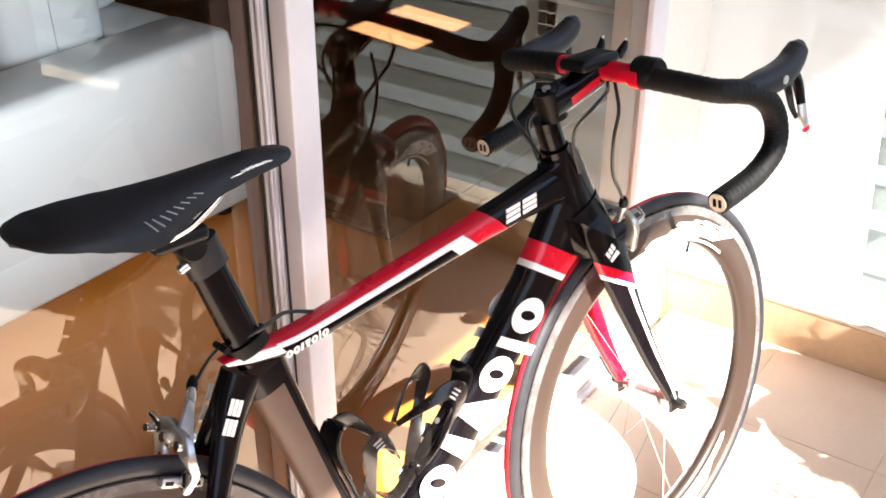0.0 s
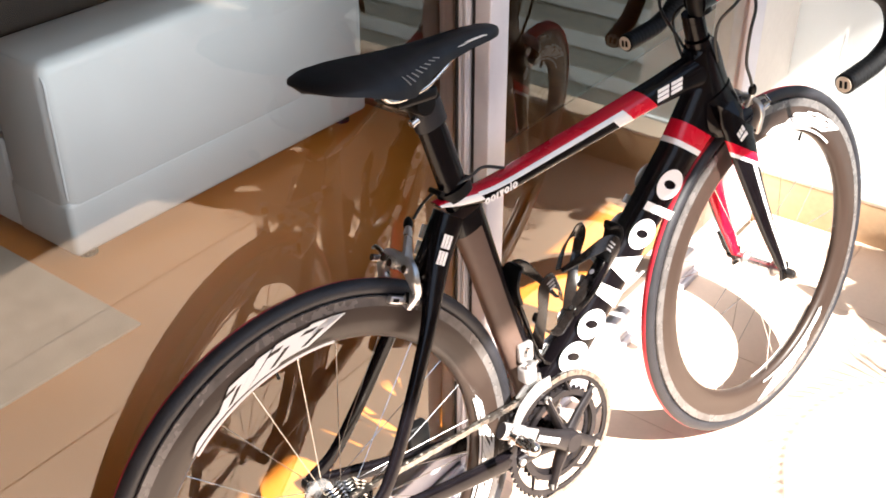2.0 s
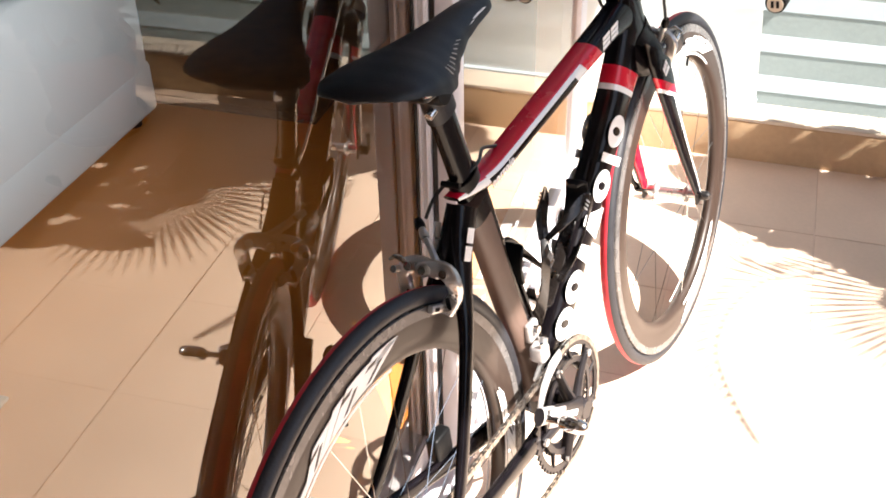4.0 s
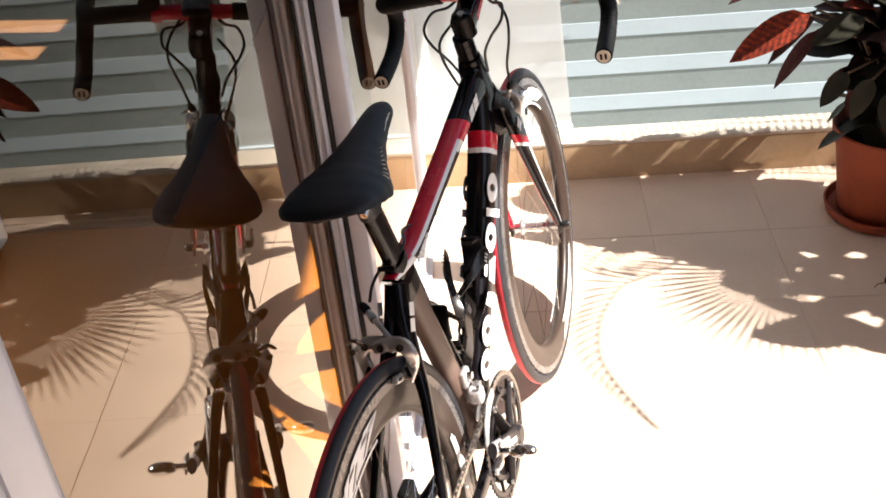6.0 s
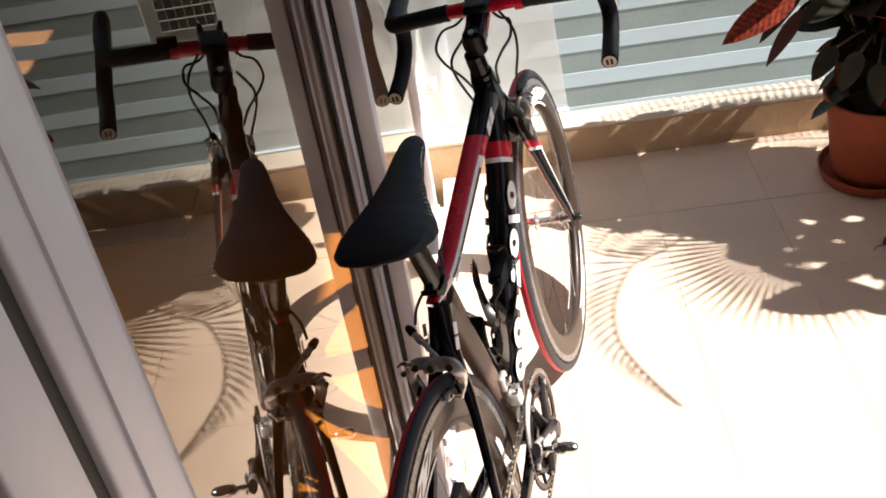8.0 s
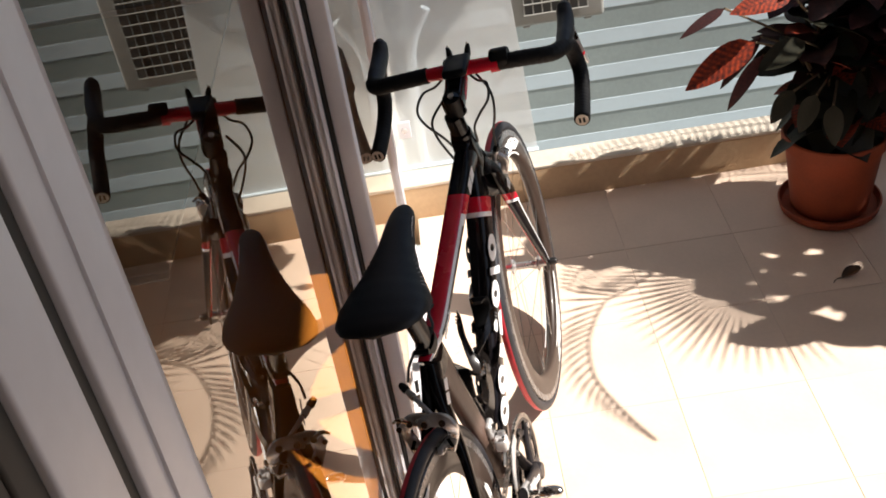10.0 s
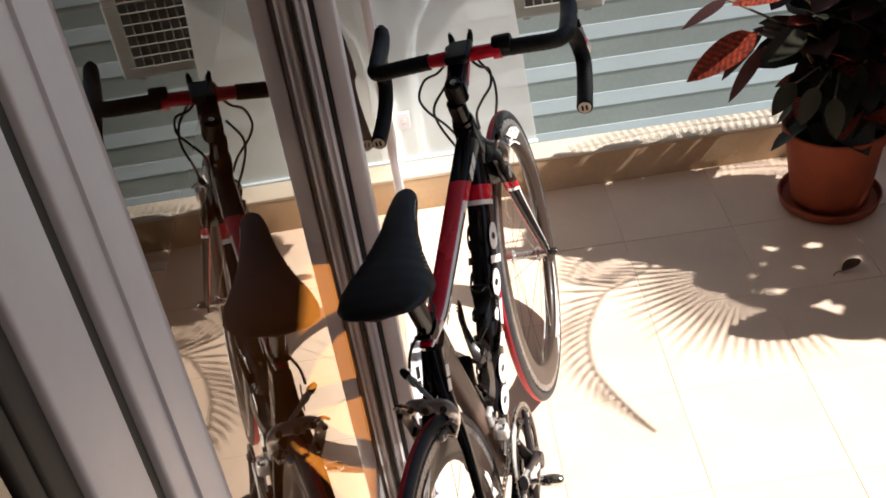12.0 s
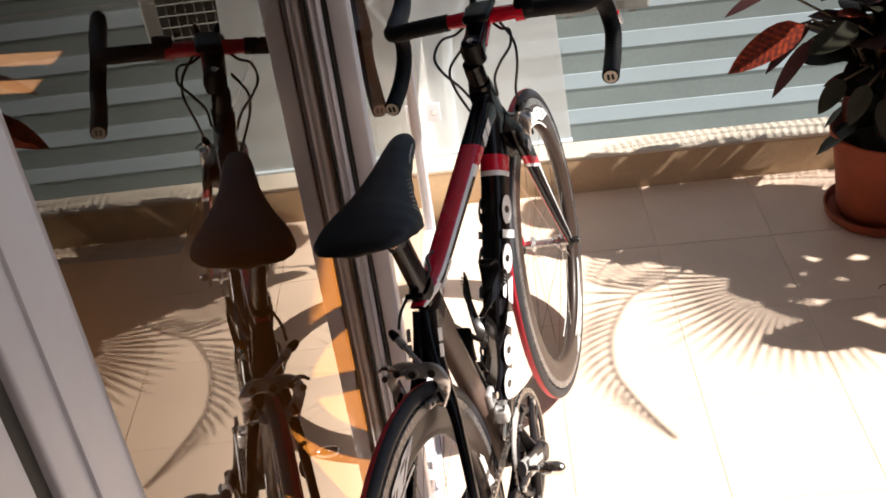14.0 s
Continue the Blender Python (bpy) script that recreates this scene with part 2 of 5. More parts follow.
# ---- builders ----
class Geo:
    """Vertices, faces and a material slot a face, gathered before they become one mesh."""

    def __init__(self):
        self.v, self.f, self.m = [], [], []

    def rings(self, rings, slot=0, caps=True, close=True):
        base, n = len(self.v), len(rings[0])
        for r in rings:
            self.v += [tuple(p) for p in r]
        for i in range(len(rings) - 1):
            for j in range(n if close else n - 1):
                a, b = base + i * n + j, base + i * n + (j + 1) % n
                self.f.append((a, b, b + n, a + n))
                self.m.append(slot(i, j) if callable(slot) else slot)
        if caps:
            self.f.append(tuple(base + j for j in reversed(range(n))))
            self.f.append(tuple(base + (len(rings) - 1) * n + j for j in range(n)))
            last = slot if not callable(slot) else 0
            self.m += [last, last]
        return self

    def tube(self, path, radius, n=8, slot=0, flat=1.0):
        pts = [Vector(p) for p in path]
        rings = []
        side = None
        for i, p in enumerate(pts):
            d = (pts[min(i + 1, len(pts) - 1)] - pts[max(i - 1, 0)]).normalized()
            if side is None:
                side = d.cross(Vector((0, 0, 1)) if abs(d.z) < 0.9 else Vector((0, 1, 0))).normalized()
            side = (side - d * side.dot(d)).normalized()
            up = side.cross(d)
            r = radius[i] if isinstance(radius, (list, tuple)) else radius
            rings.append([p + side * (math.cos(a) * r * flat) + up * (math.sin(a) * r) for a in [2 * math.pi * k / n for k in range(n)]])
        return self.rings(rings, slot)

    def lathe(self, profile, n=48, centre=(0, 0, 0), axis="y", slot=0, closed=False):
        c = Vector(centre)
        rings = []
        for r, h in profile:
            ring = []
            for k in range(n):
                a = 2 * math.pi * k / n
                if axis == "y":
                    ring.append(c + Vector((r * math.cos(a), h, r * math.sin(a))))
                elif axis == "z":
                    ring.append(c + Vector((r * math.cos(a), r * math.sin(a), h)))
                else:
                    ring.append(c + Vector((h, r * math.cos(a), r * math.sin(a))))
            rings.append(ring)
        if closed:
            rings.append(rings[0])
        return self.rings(rings, slot, caps=not closed)

    def box(self, x0, x1, y0, y1, z0, z1, slot=0, bevel=0.0, m=None):
        bm = bmesh.new()
        bmesh.ops.create_cube(bm, size=1)
        for v in bm.verts:
            v.co = Vector(((x0 + x1) / 2 + v.co.x * (x1 - x0), (y0 + y1) / 2 + v.co.y * (y1 - y0), (z0 + z1) / 2 + v.co.z * (z1 - z0)))
        if bevel:
            bmesh.ops.bevel(bm, geom=bm.edges[:], offset=bevel, segments=3, affect="EDGES", profile=0.5)
        if m is not None:
            bm.transform(m)
        base = len(self.v)
        bm.verts.index_update()
        self.v += [tuple(v.co) for v in bm.verts]
        for f in bm.faces:
            self.f.append(tuple(base + v.index for v in f.verts))
            self.m.append(slot)
        bm.free()
        return self

    def plate(self, outline, y, thick=0.0012, slot=0):
        """A thin plate in the x-z plane: outline of (x, z), its outer face at y, its thickness towards +y when thick > 0."""
        base, n = len(self.v), len(outline)
        self.v += [(x, y, z) for x, z in outline] + [(x, y + thick, z) for x, z in outline]
        self.f.append(tuple(base + i for i in range(n)))
        self.f.append(tuple(base + n + i for i in reversed(range(n))))
        self.m += [slot, slot]
        for i in range(n):
            j = (i + 1) % n
            self.f.append((base + i, base + n + i, base + n + j, base + j))
            self.m.append(slot)
        return self

    def band(self, inner, outer, y, thick=0.001, slot=0):
        """A closed flat band between two outlines of equal length in the x-z plane."""
        n = len(inner)
        r = [[(x, yy, z) for x, z in o] for o, yy in ((inner, y), (outer, y), (outer, y + thick), (inner, y + thick), (inner, y))]
        return self.rings(r, slot, caps=False)

    def mesh(self, name, mats, smooth=True, angle=40):
        me = bpy.data.meshes.new(name)
        me.from_pydata(self.v, [], self.f)
        for m in mats if isinstance(mats, (list, tuple)) else [mats]:
            me.materials.append(m)
        me.polygons.foreach_set("material_index", self.m)
        bm = bmesh.new()
        bm.from_mesh(me)
        bmesh.ops.remove_doubles(bm, verts=bm.verts, dist=1e-6)
        bmesh.ops.recalc_face_normals(bm, faces=bm.faces)
        if smooth:
            for f in bm.faces:
                f.smooth = True
            for e in bm.edges:
                if len(e.link_faces) == 2 and e.calc_face_angle(0) > radians(angle):
                    e.smooth = False
        bm.to_mesh(me)
        bm.free()
        return me


def part(name, geo, mats, parent, label="", smooth=True, angle=40):
    ob = new(name, geo if isinstance(geo, bpy.types.Mesh) else geo.mesh(name, mats, smooth, angle))
    ob.parent = parent
    return tagged(ob, label) if label else ob


def thing(name, label, category, kind="", group="", m=None):
    ob = new(name)
    ob.empty_display_size = 0.1
    if m is not None:
        ob.matrix_world = m
    return tagged(ob, label, category, group, kind)


def solid(name, geo, mats, label="", category="", kind="", smooth=True, angle=40):
    return tagged(new(name, geo.mesh(name, mats, smooth, angle)), label, category, "", kind)


def super_ring(c, side, up, a, b, n=20, e=2.6):
    out = []
    for k in range(n):
        t = 2 * math.pi * k / n
        ct, st = math.cos(t), math.sin(t)
        out.append(Vector(c) + side * (a * math.copysign(abs(ct) ** (2 / e), ct)) + up * (b * math.copysign(abs(st) ** (2 / e), st)))
    return out


def smooth_path(points, n):
    """Catmull-Rom through the points."""
    p = [Vector(q) for q in points]
    p = [2 * p[0] - p[1]] + p + [2 * p[-1] - p[-2]]
    out = []
    for i in range(1, len(p) - 2):
        for k in range(n):
            t = k / n
            out.append(0.5 * ((2 * p[i]) + (p[i + 1] - p[i - 1]) * t + (2 * p[i - 1] - 5 * p[i] + 4 * p[i + 1] - p[i + 2]) * t * t + (3 * p[i] - p[i - 1] - 3 * p[i + 1] + p[i + 2]) * t ** 3))
    return out + [p[-2]]


def lerp_list(values, count):
    out = []
    for k in range(count):
        t = k / (count - 1) * (len(values) - 1)
        i = min(int(t), len(values) - 2)
        out.append(values[i] + (values[i + 1] - values[i]) * (t - i))
    return out


def aero(path, widths, depths, n=20, e=2.6, fine=8, slant=0.0):
    """Rings of an aerofoil-like tube in the bicycle's plane: widths across (y), depths in the plane, slant of the rings."""
    pts = smooth_path(path, fine)
    w, d = lerp_list(widths, len(pts)), lerp_list(depths, len(pts))
    rings = []
    for i, p in enumerate(pts):
        t = (pts[min(i + 1, len(pts) - 1)] - pts[max(i - 1, 0)]).normalized()
        side = Vector((0, -1, 0))
        side = (side - t * side.dot(t)).normalized()
        up = side.cross(t)
        if up.z < 0:
            up = -up
        rings.append([q + t * (slant * (q - p).dot(up)) for q in super_ring(p, side, up, w[i], d[i], n, e)])
    return rings, pts


# ---- the place ----
G_L = -0.033      # plane of the inner sliding panes
TILE, TX, TY = 0.302, 0.606, 1.80
FLOOR_X1, KERB_Y = 2.12, 2.11
BUTTONS = ((1.160, 0.578), (1.272, 0.577))
SUN_SLITS, WIN_Z0, WIN_Z1 = ((3.015, 3.155), (3.285, 3.435)), 1.60, 2.12


def build_ground():
    solid("ground", Geo().box(-300, 300, -300, 300, -6.2, -6.0), M_GROUND, "wide dusty city ground far below the balcony", "ground", "structure")


def build_indoor():
    solid("floor_indoor", Geo().box(-4.2, -0.1, -2.6, 4.2, -0.12, 0.0), M_INFLOOR, "smooth tan indoor floor behind the glass doors", "floor", "structure")
    solid("wall_room_back", Geo().box(-4.4, -4.2, -2.6, 4.2, -0.12, 2.56), M_DARKWALL, "back wall of the room, darkened to brown to dim the indoor light", "wall", "structure")
    solid("wall_room_north", Geo().box(-4.4, -0.1, 4.2, 4.4, -0.12, 2.56), M_DARKWALL, "side wall of the room, darkened to brown to dim the indoor light", "wall", "structure")
    solid("wall_room_south", Geo().box(-4.4, -0.1, -2.8, -2.6, -0.12, 2.56), M_DARKWALL, "side wall of the room, darkened to brown to dim the indoor light", "wall", "structure")
    solid("ceiling_room", Geo().box(-4.2, -0.1, -2.6, 4.2, 2.56, 2.616), M_WALL, "white plaster ceiling of the room", "ceiling", "structure")
    # slab out of view; its dark grey keeps bounced light off the shaded floor
    solid("ceiling", Geo().box(0.0, 2.125, -3.2, 2.75, 2.62, 2.85), M_CONCRETE, "unseen ceiling slab over the balcony, kept dark grey to bounce less light", "ceiling", "structure")
    solid("roof_room", Geo().box(-4.4, 0.0, -3.2, 4.4, 2.62, 2.85), M_CONCRETE, "bare concrete roof slab over the room", "roof", "structure")
    # outer wall past the doors; two unseen slits added high up cast sun strips
    g = Geo().box(-0.1, 0.006, 1.946, 4.4, -0.12, WIN_Z0).box(-0.1, 0.006, 1.946, 4.4, WIN_Z1, 2.62)
    edges = [1.946] + [y for pair in SUN_SLITS for y in pair] + [4.4]
    for y0, y1 in zip(edges[::2], edges[1::2]):
        g.box(-0.1, 0.006, y0, y1, WIN_Z0, WIN_Z1)
    solid("wall_facade_north", g, M_WALL, "white plastered outer wall beside the glass doors", "wall", "structure", smooth=False)
    for k, (y0, y1) in enumerate(SUN_SLITS):
        w = thing("window_%d" % (k + 1), "narrow window slit with a grey aluminium frame", "window", "structure")
        for z0, z1 in ((WIN_Z0, WIN_Z0 + 0.012), (WIN_Z1 - 0.012, WIN_Z1)):
            frame_bar("window_frame", -0.065, -0.045, y0, y1, z0, z1, w)
        for ya, yb in ((y0, y0 + 0.008), (y1 - 0.008, y1)):
            frame_bar("window_frame", -0.065, -0.045, ya, yb, WIN_Z0 + 0.012, WIN_Z1 - 0.012, w)
        g = Geo().box(-0.057, -0.053, y0 + 0.008, y1 - 0.008, WIN_Z0 + 0.012, WIN_Z1 - 0.012)
        part("pane", g, M_CLEAR, w, "clear glass", smooth=False).visible_shadow = False
    solid("wall_facade_south", Geo().box(-0.1, 0.04, -3.2, -1.25, -0.12, 2.62), M_WALL, "white plastered outer wall beside the glass doors", "wall", "structure")
    # unseen wall, set near and dark so the door stiles catch less bounce
    solid("wall_end_unseen", Geo().box(0.045, FLOOR_X1, -1.4, -1.3, 0.003, 2.62), M_DARKWALL, "unseen dark brown end wall, added to cut light bounced onto the door frames", "wall", "structure")


def build_kerb():
    g = Geo().box(0.0065, FLOOR_X1 + 0.1, KERB_Y, KERB_Y + 0.085, -0.1, 0.108, bevel=0.004)
    k = solid("kerb", g, M_KERB, "low beige plastered kerb along the balcony edge", "kerb", "structure")
    part("coping", Geo().box(0.0065, FLOOR_X1 + 0.1, KERB_Y - 0.002, KERB_Y + 0.088, 0.108, 0.12, bevel=0.003), M_CAP, k, "cream stone coping")
    # parapet added out of view, high enough to shade the floor's outer side
    solid("shading_parapet", Geo().box(FLOOR_X1, FLOOR_X1 + 0.1, -3.2, KERB_Y - 0.004, -0.12, 0.98, bevel=0.006), M_KERB, "unseen plain beige plastered parapet wall, added to shade the outer floor", "wall", "structure")


def frame_bar(name, x0, x1, y0, y1, z0, z1, parent, mat=None, label=""):
    return part(name, Geo().box(x0, x1, y0, y1, z0, z1, bevel=0.0025), mat or M_ALFRAME, parent, label)


def pane(x1, y0, y1, z0, z1, parent, skew=0.0):
    """A sheet of glass whose outer face reflects; its other faces are clear. skew: degrees by which it sits askew in its frame."""
    g = Geo().box(x1 - 0.006, x1, y0, y1, z0, z1, slot=1)
    g.m = [0 if all(abs(g.v[i][0] - x1) < 1e-6 for i in f) else 1 for f in g.f]
    mid = (y0 + y1) / 2
    g.v = [(x - math.tan(radians(skew)) * (y - mid), y, z) for x, y, z in g.v]
    p = part("pane", g, [M_GLASS, M_CLEAR], parent, "clear reflecting glass", smooth=False)
    p.visible_shadow = False
    return p


def build_doors():
    sill = solid("door_sill", Geo().box(-0.1, 0.036, -1.25, 1.945, -0.12, 0.012, bevel=0.003), M_ALFRAME, "grey aluminium sliding door track set in the floor", "sill", "structure")
    for x in (-0.062, -0.02, 0.022):
        part("rail", Geo().box(x - 0.003, x + 0.003, -1.25, 1.945, 0.012, 0.022), M_ALFRAME, sill)
    solid("door_head", Geo().box(-0.1, 0.036, -1.25, 1.945, 2.3, 2.62, bevel=0.003), M_ALFRAME, "grey aluminium door head under the slab", "door frame", "structure")

    # inner panel: its meeting stile hides behind the outer one, the glass running up to it
    d = thing("door_1", "grey aluminium sliding glass door panel on the inner track", "door", "structure")
    frame_bar("stile", -0.068, -0.0125, 0.8625, 0.922, 0.022, 2.3, d)
    frame_bar("glazing_bead", -0.0308, -0.0245, 0.859, 0.8625, 0.022, 2.3, d)
    frame_bar("glazing_bead", -0.0205, -0.0145, 0.858, 0.8625, 0.022, 2.3, d)
    frame_bar("glazing_gasket", -0.0362, -0.0312, 0.8595, 0.8625, 0.022, 2.3, d, M_GASKET, "black glazing gasket")
    frame_bar("meeting_seal", -0.0125, -0.0035, 0.867, 0.905, 0.022, 2.3, d, M_GASKET, "black brush seal")
    frame_bar("stile", -0.063, -0.0195, -0.196, -0.118, 0.022, 2.3, d)
    frame_bar("cover_strip", -0.0195, -0.0185, -0.166, -0.1185, 0.022, 2.3, d)
    frame_bar("rail", G_L - 0.028, G_L + 0.005, -0.118, 0.8625, 0.022, 0.075, d)
    frame_bar("rail", G_L - 0.028, G_L + 0.005, -0.118, 0.8625, 2.22, 2.3, d)
    pane(-0.0297, -0.118, 0.8625, 0.075, 2.22, d, 0.81)

    # outer panel
    d = thing("door_2", "grey aluminium sliding glass door panel on the outer track", "door", "structure")
    frame_bar("stile", -0.0033, 0.0245, 0.862, 0.909, 0.022, 2.3, d)
    frame_bar("stile", -0.024, 0.0205, 1.868, 1.938, 0.022, 2.3, d)
    frame_bar("wall_seal", -0.02, 0.0125, 1.938, 1.945, 0.022, 2.3, d, M_GASKET, "dark wall seal")
    frame_bar("rail", -0.008, 0.0235, 0.909, 1.868, 0.022, 0.075, d)
    frame_bar("rail", -0.008, 0.0235, 0.909, 1.868, 2.22, 2.3, d)
    pane(0.0090, 0.909, 1.868, 0.075, 2.22, d)

    # panel beside the near jamb
    d = thing("door_3", "grey aluminium sliding glass door panel beside the near jamb", "door", "structure")
    frame_bar("stile", -0.063, -0.0205, -0.275, -0.215, 0.022, 2.3, d)
    frame_bar("gasket", -0.06, -0.0245, -0.215, -0.196, 0.022, 2.3, d, M_GASKET, "black brush seal")
    frame_bar("glazing_seal", -0.055, -0.0250, -0.299, -0.275, 0.022, 2.3, d, M_GASKET, "black glazing seal")
    frame_bar("glazing_bead", -0.055, -0.0265, -0.314, -0.299, 0.022, 2.3, d, M_GASKET, "black glazing bead")
    frame_bar("stile", G_L - 0.03, G_L + 0.053, -1.25, -1.19, 0.022, 2.3, d)
    frame_bar("rail", G_L - 0.028, G_L + 0.005, -1.19, -0.314, 0.022, 0.075, d)
    frame_bar("rail", G_L - 0.028, G_L + 0.005, -1.19, -0.314, 2.22, 2.3, d)
    pane(G_L + 0.003, -1.19, -0.314, 0.075, 2.22, d)


def build_beyond():
    """What stands behind the kerb."""
    solid("terrace", Geo().box(-0.1, 6, KERB_Y + 0.085, 3.0, -0.75, -0.62), M_GREYWALL, "grey rendered lower terrace behind the kerb", "terrace", "structure")
    solid("wall_grey", Geo().box(-0.1, 6, 2.90, 3.0, -0.62, 1.6), M_GREYWALL, "grey rendered wall behind white slats", "wall", "structure")
    f = thing("slat_fence", "white painted horizontal slats on a grey wall", "fence")
    z = -0.60
    while z < 1.5:
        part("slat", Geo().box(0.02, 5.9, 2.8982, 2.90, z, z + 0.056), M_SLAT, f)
        z += 0.138
    # glass sheet with its sunlit haze and reflection mixed in as milky white
    w = thing("screen", "glass wind screen standing on the kerb, its sunlit haze set as milky white", "screen")
    s = part("sheet", Geo().plate([(-0.02, 0.125), (0.428, 0.125), (0.36, 1.1), (-0.02, 1.1)], 2.205, 0.006), M_SCREEN, w)
    s.visible_shadow = False
    part("foot_strip", Geo().box(-0.02, 0.43, 2.196, 2.214, 0.119, 0.127, bevel=0.002), M_SLAT, w)
    nt = M_SCREEN.node_tree
    tr = nt.nodes.new("ShaderNodeBsdfTransparent")
    tl = nt.nodes.new("ShaderNodeBsdfTranslucent")
    tl.inputs["Color"].default_value = (0.9, 0.92, 0.94, 1)
    m1, m2 = nt.nodes.new("ShaderNodeMixShader"), nt.nodes.new("ShaderNodeMixShader")
    m1.inputs[0].default_value, m2.inputs[0].default_value = 0.5, 0.50
    nt.links.new(nt.nodes["Principled BSDF"].outputs[0], m1.inputs[1])
    nt.links.new(tl.outputs[0], m1.inputs[2])
    nt.links.new(m1.outputs[0], m2.inputs[1])
    nt.links.new(tr.outputs[0], m2.inputs[2])
    nt.links.new(m2.outputs[0], nt.nodes["Material Output"].inputs["Surface"])
    b = thing("wall_bracket", "small square metal fixing plate on the screen", "bracket")
    part("plate", Geo().box(0.019, 0.058, 2.196, 2.2048, 0.232, 0.288, bevel=0.002), M_ALFRAME, b)
    part("bolt", Geo().lathe([(0.001, -0.006), (0.008, -0.006), (0.009, 0.0), (0.001, 0.0)], 12, (0.038, 2.196, 0.26)), M_ALU, b)
    for path in (((0.152, 2.6, 0.46), (0.077, 2.6, 0.24), (0.07, 2.62, -0.62)), ((0.09, 2.66, 1.0), (0.085, 2.66, 0.3), (0.08, 2.66, -0.62))):
        solid("drain_pipe", Geo().tube(smooth_path(path, 5), 0.016, 12), M_SLAT, "white plastic drain pipe behind the wind screen", "pipe")
    ac = thing("air_conditioner", "off-white outdoor air conditioner with a wire fan grille", "air conditioner")
    part("casing", Geo().box(0.42, 0.72, 2.60, 2.84, 0.34, 0.92, bevel=0.012), M_ACBODY, ac)
    part("fan_opening", Geo().box(0.462, 0.665, 2.594, 2.602, 0.385, 0.86), M_ACDARK, ac)
    for i in range(8):
        x = 0.462 + 0.203 * i / 7
        part("grille_wire", Geo().tube([(x, 2.588, 0.383), (x, 2.588, 0.862)], 0.0025, 6), M_ACBODY, ac)
    for i in range(14):
        z = 0.385 + 0.475 * i / 13
        part("grille_wire", Geo().tube([(0.46, 2.586, z), (0.667, 2.586, z)], 0.0025, 6), M_ACBODY, ac)
    for x in (0.47, 0.67):
        part("bracket", Geo().box(x - 0.012, x + 0.012, 2.63, 2.868, 0.322, 0.34, bevel=0.003), M_ACBODY, ac)


def build_sofa():
    s = thing("sofa", "white leather sofa with seams, standing indoors by the glass", "sofa")
    x0, xb, x1, y0, y1, top = -2.05, -1.39, -1.16, 0.858, 1.912, 0.527
    part("backrest", Geo().box(xb, x1, y0, y1, 0.10, top, bevel=0.03), M_LEATHER, s)
    part("lower_body", Geo().box(xb - 0.0015, x1 + 0.0015, y0 - 0.0015, y1 + 0.0015, 0.03, 0.178, bevel=0.016), M_LEATHER, s)
    part("armrest", Geo().box(x0, xb + 0.04, 1.70, y1 - 0.002, 0.03, top - 0.002, bevel=0.03), M_LEATHER, s)
    base = part("seat_base", Geo().box(x0, xb - 0.003, y0 + 0.004, 1.698, 0.03, 0.275, bevel=0.012), M_LEATHER, s)
    part("seat_cushion", Geo().box(x0 + 0.01, xb - 0.004, y0 + 0.012, 1.696, 0.279, 0.365, bevel=0.03), M_LEATHER, s)
    for z, y in ((0.270, y0 + 0.006), (0.352, y0 + 0.016)):
        part("piping", Geo().tube([(x0 + 0.02, y, z), (xb - 0.01, y, z)], 0.008, 10), M_WHITE, base, "broad white piping")
    part("side_seam", Geo().box(-1.505, -1.502, y0 + 0.0025, y0 + 0.006, 0.035, 0.262), M_PILLOW, base)
    for y in (y0 + 0.010, y1 - 0.010):
        part("piping", Geo().tube(smooth_path([(x1 - 0.010, y, 0.185), (x1 - 0.008, y, 0.40), (x1 - 0.024, y, top - 0.024), (xb + 0.03, y, top - 0.010)], 6), 0.0032, 8), M_PILLOW, s)
    for x in (x0 + 0.06, x1 - 0.05):
        for y in (y0 + 0.06, y1 - 0.06):
            part("foot", Geo().lathe([(0.02, 0.0), (0.024, 0.0), (0.024, 0.032), (0.02, 0.032)], 14, (x, y, 0), "z"), M_PLASTIC, s)
    for dx, dy, dz, bev, x, y, z, tilt, label in ((0.155, 0.075, 0.40, 0.055, -1.468, 1.56, 0.362, -3, "light grey upright cushion leaning on the white sofa"), (0.09, 0.07, 0.22, 0.06, -1.60, 1.80, 0.522, 0, "small light grey cushion on the white sofa arm")):
        c = thing("cushion", label, "cushion", m=pose(x, y, z, tilt, 0, 88))
        part("cover", Geo().box(-dx, dx, -dy, dy, 0, dz, bevel=bev), M_PILLOW, c)
        part("seam", Geo().tube([(-0.01, -dy - 0.0005, bev), (-0.01, -dy - 0.0005, dz - bev)], 0.0016, 6), M_GREYWALL, c, "dark stitched seam")
    bag = thing("bag", "tall black cloth bag with two white round buttons", "bag")
    part("cloth", Geo().box(-1.62, -1.402, 0.875, 1.385, 0.362, 0.86, bevel=0.03), M_THROW, bag)
    for y, z in BUTTONS:
        part("button", Geo().lathe([(0.001, 0.0), (0.011, 0.0), (0.0115, 0.003), (0.009, 0.005), (0.001, 0.005)], 20, (-1.402, y, z), "x"), M_WHITE, bag, "white round button")
    part("trim", Geo().tube(smooth_path([(-1.4015, 1.310, 0.580), (-1.4005, 1.34, 0.583), (-1.4015, 1.362, 0.590)], 5), 0.0028, 8), M_WHITE, bag, "curved white trim")
    r = thing("rug", "flat grey woven rug beside the white sofa", "rug")
    part("pile", Geo().box(-2.9, -0.865, -0.7, 0.80, 0.0, 0.008, bevel=0.003), M_GREYRUG, r)
    r = thing("rug", "dark brown shaggy rug on the tan indoor floor", "rug")
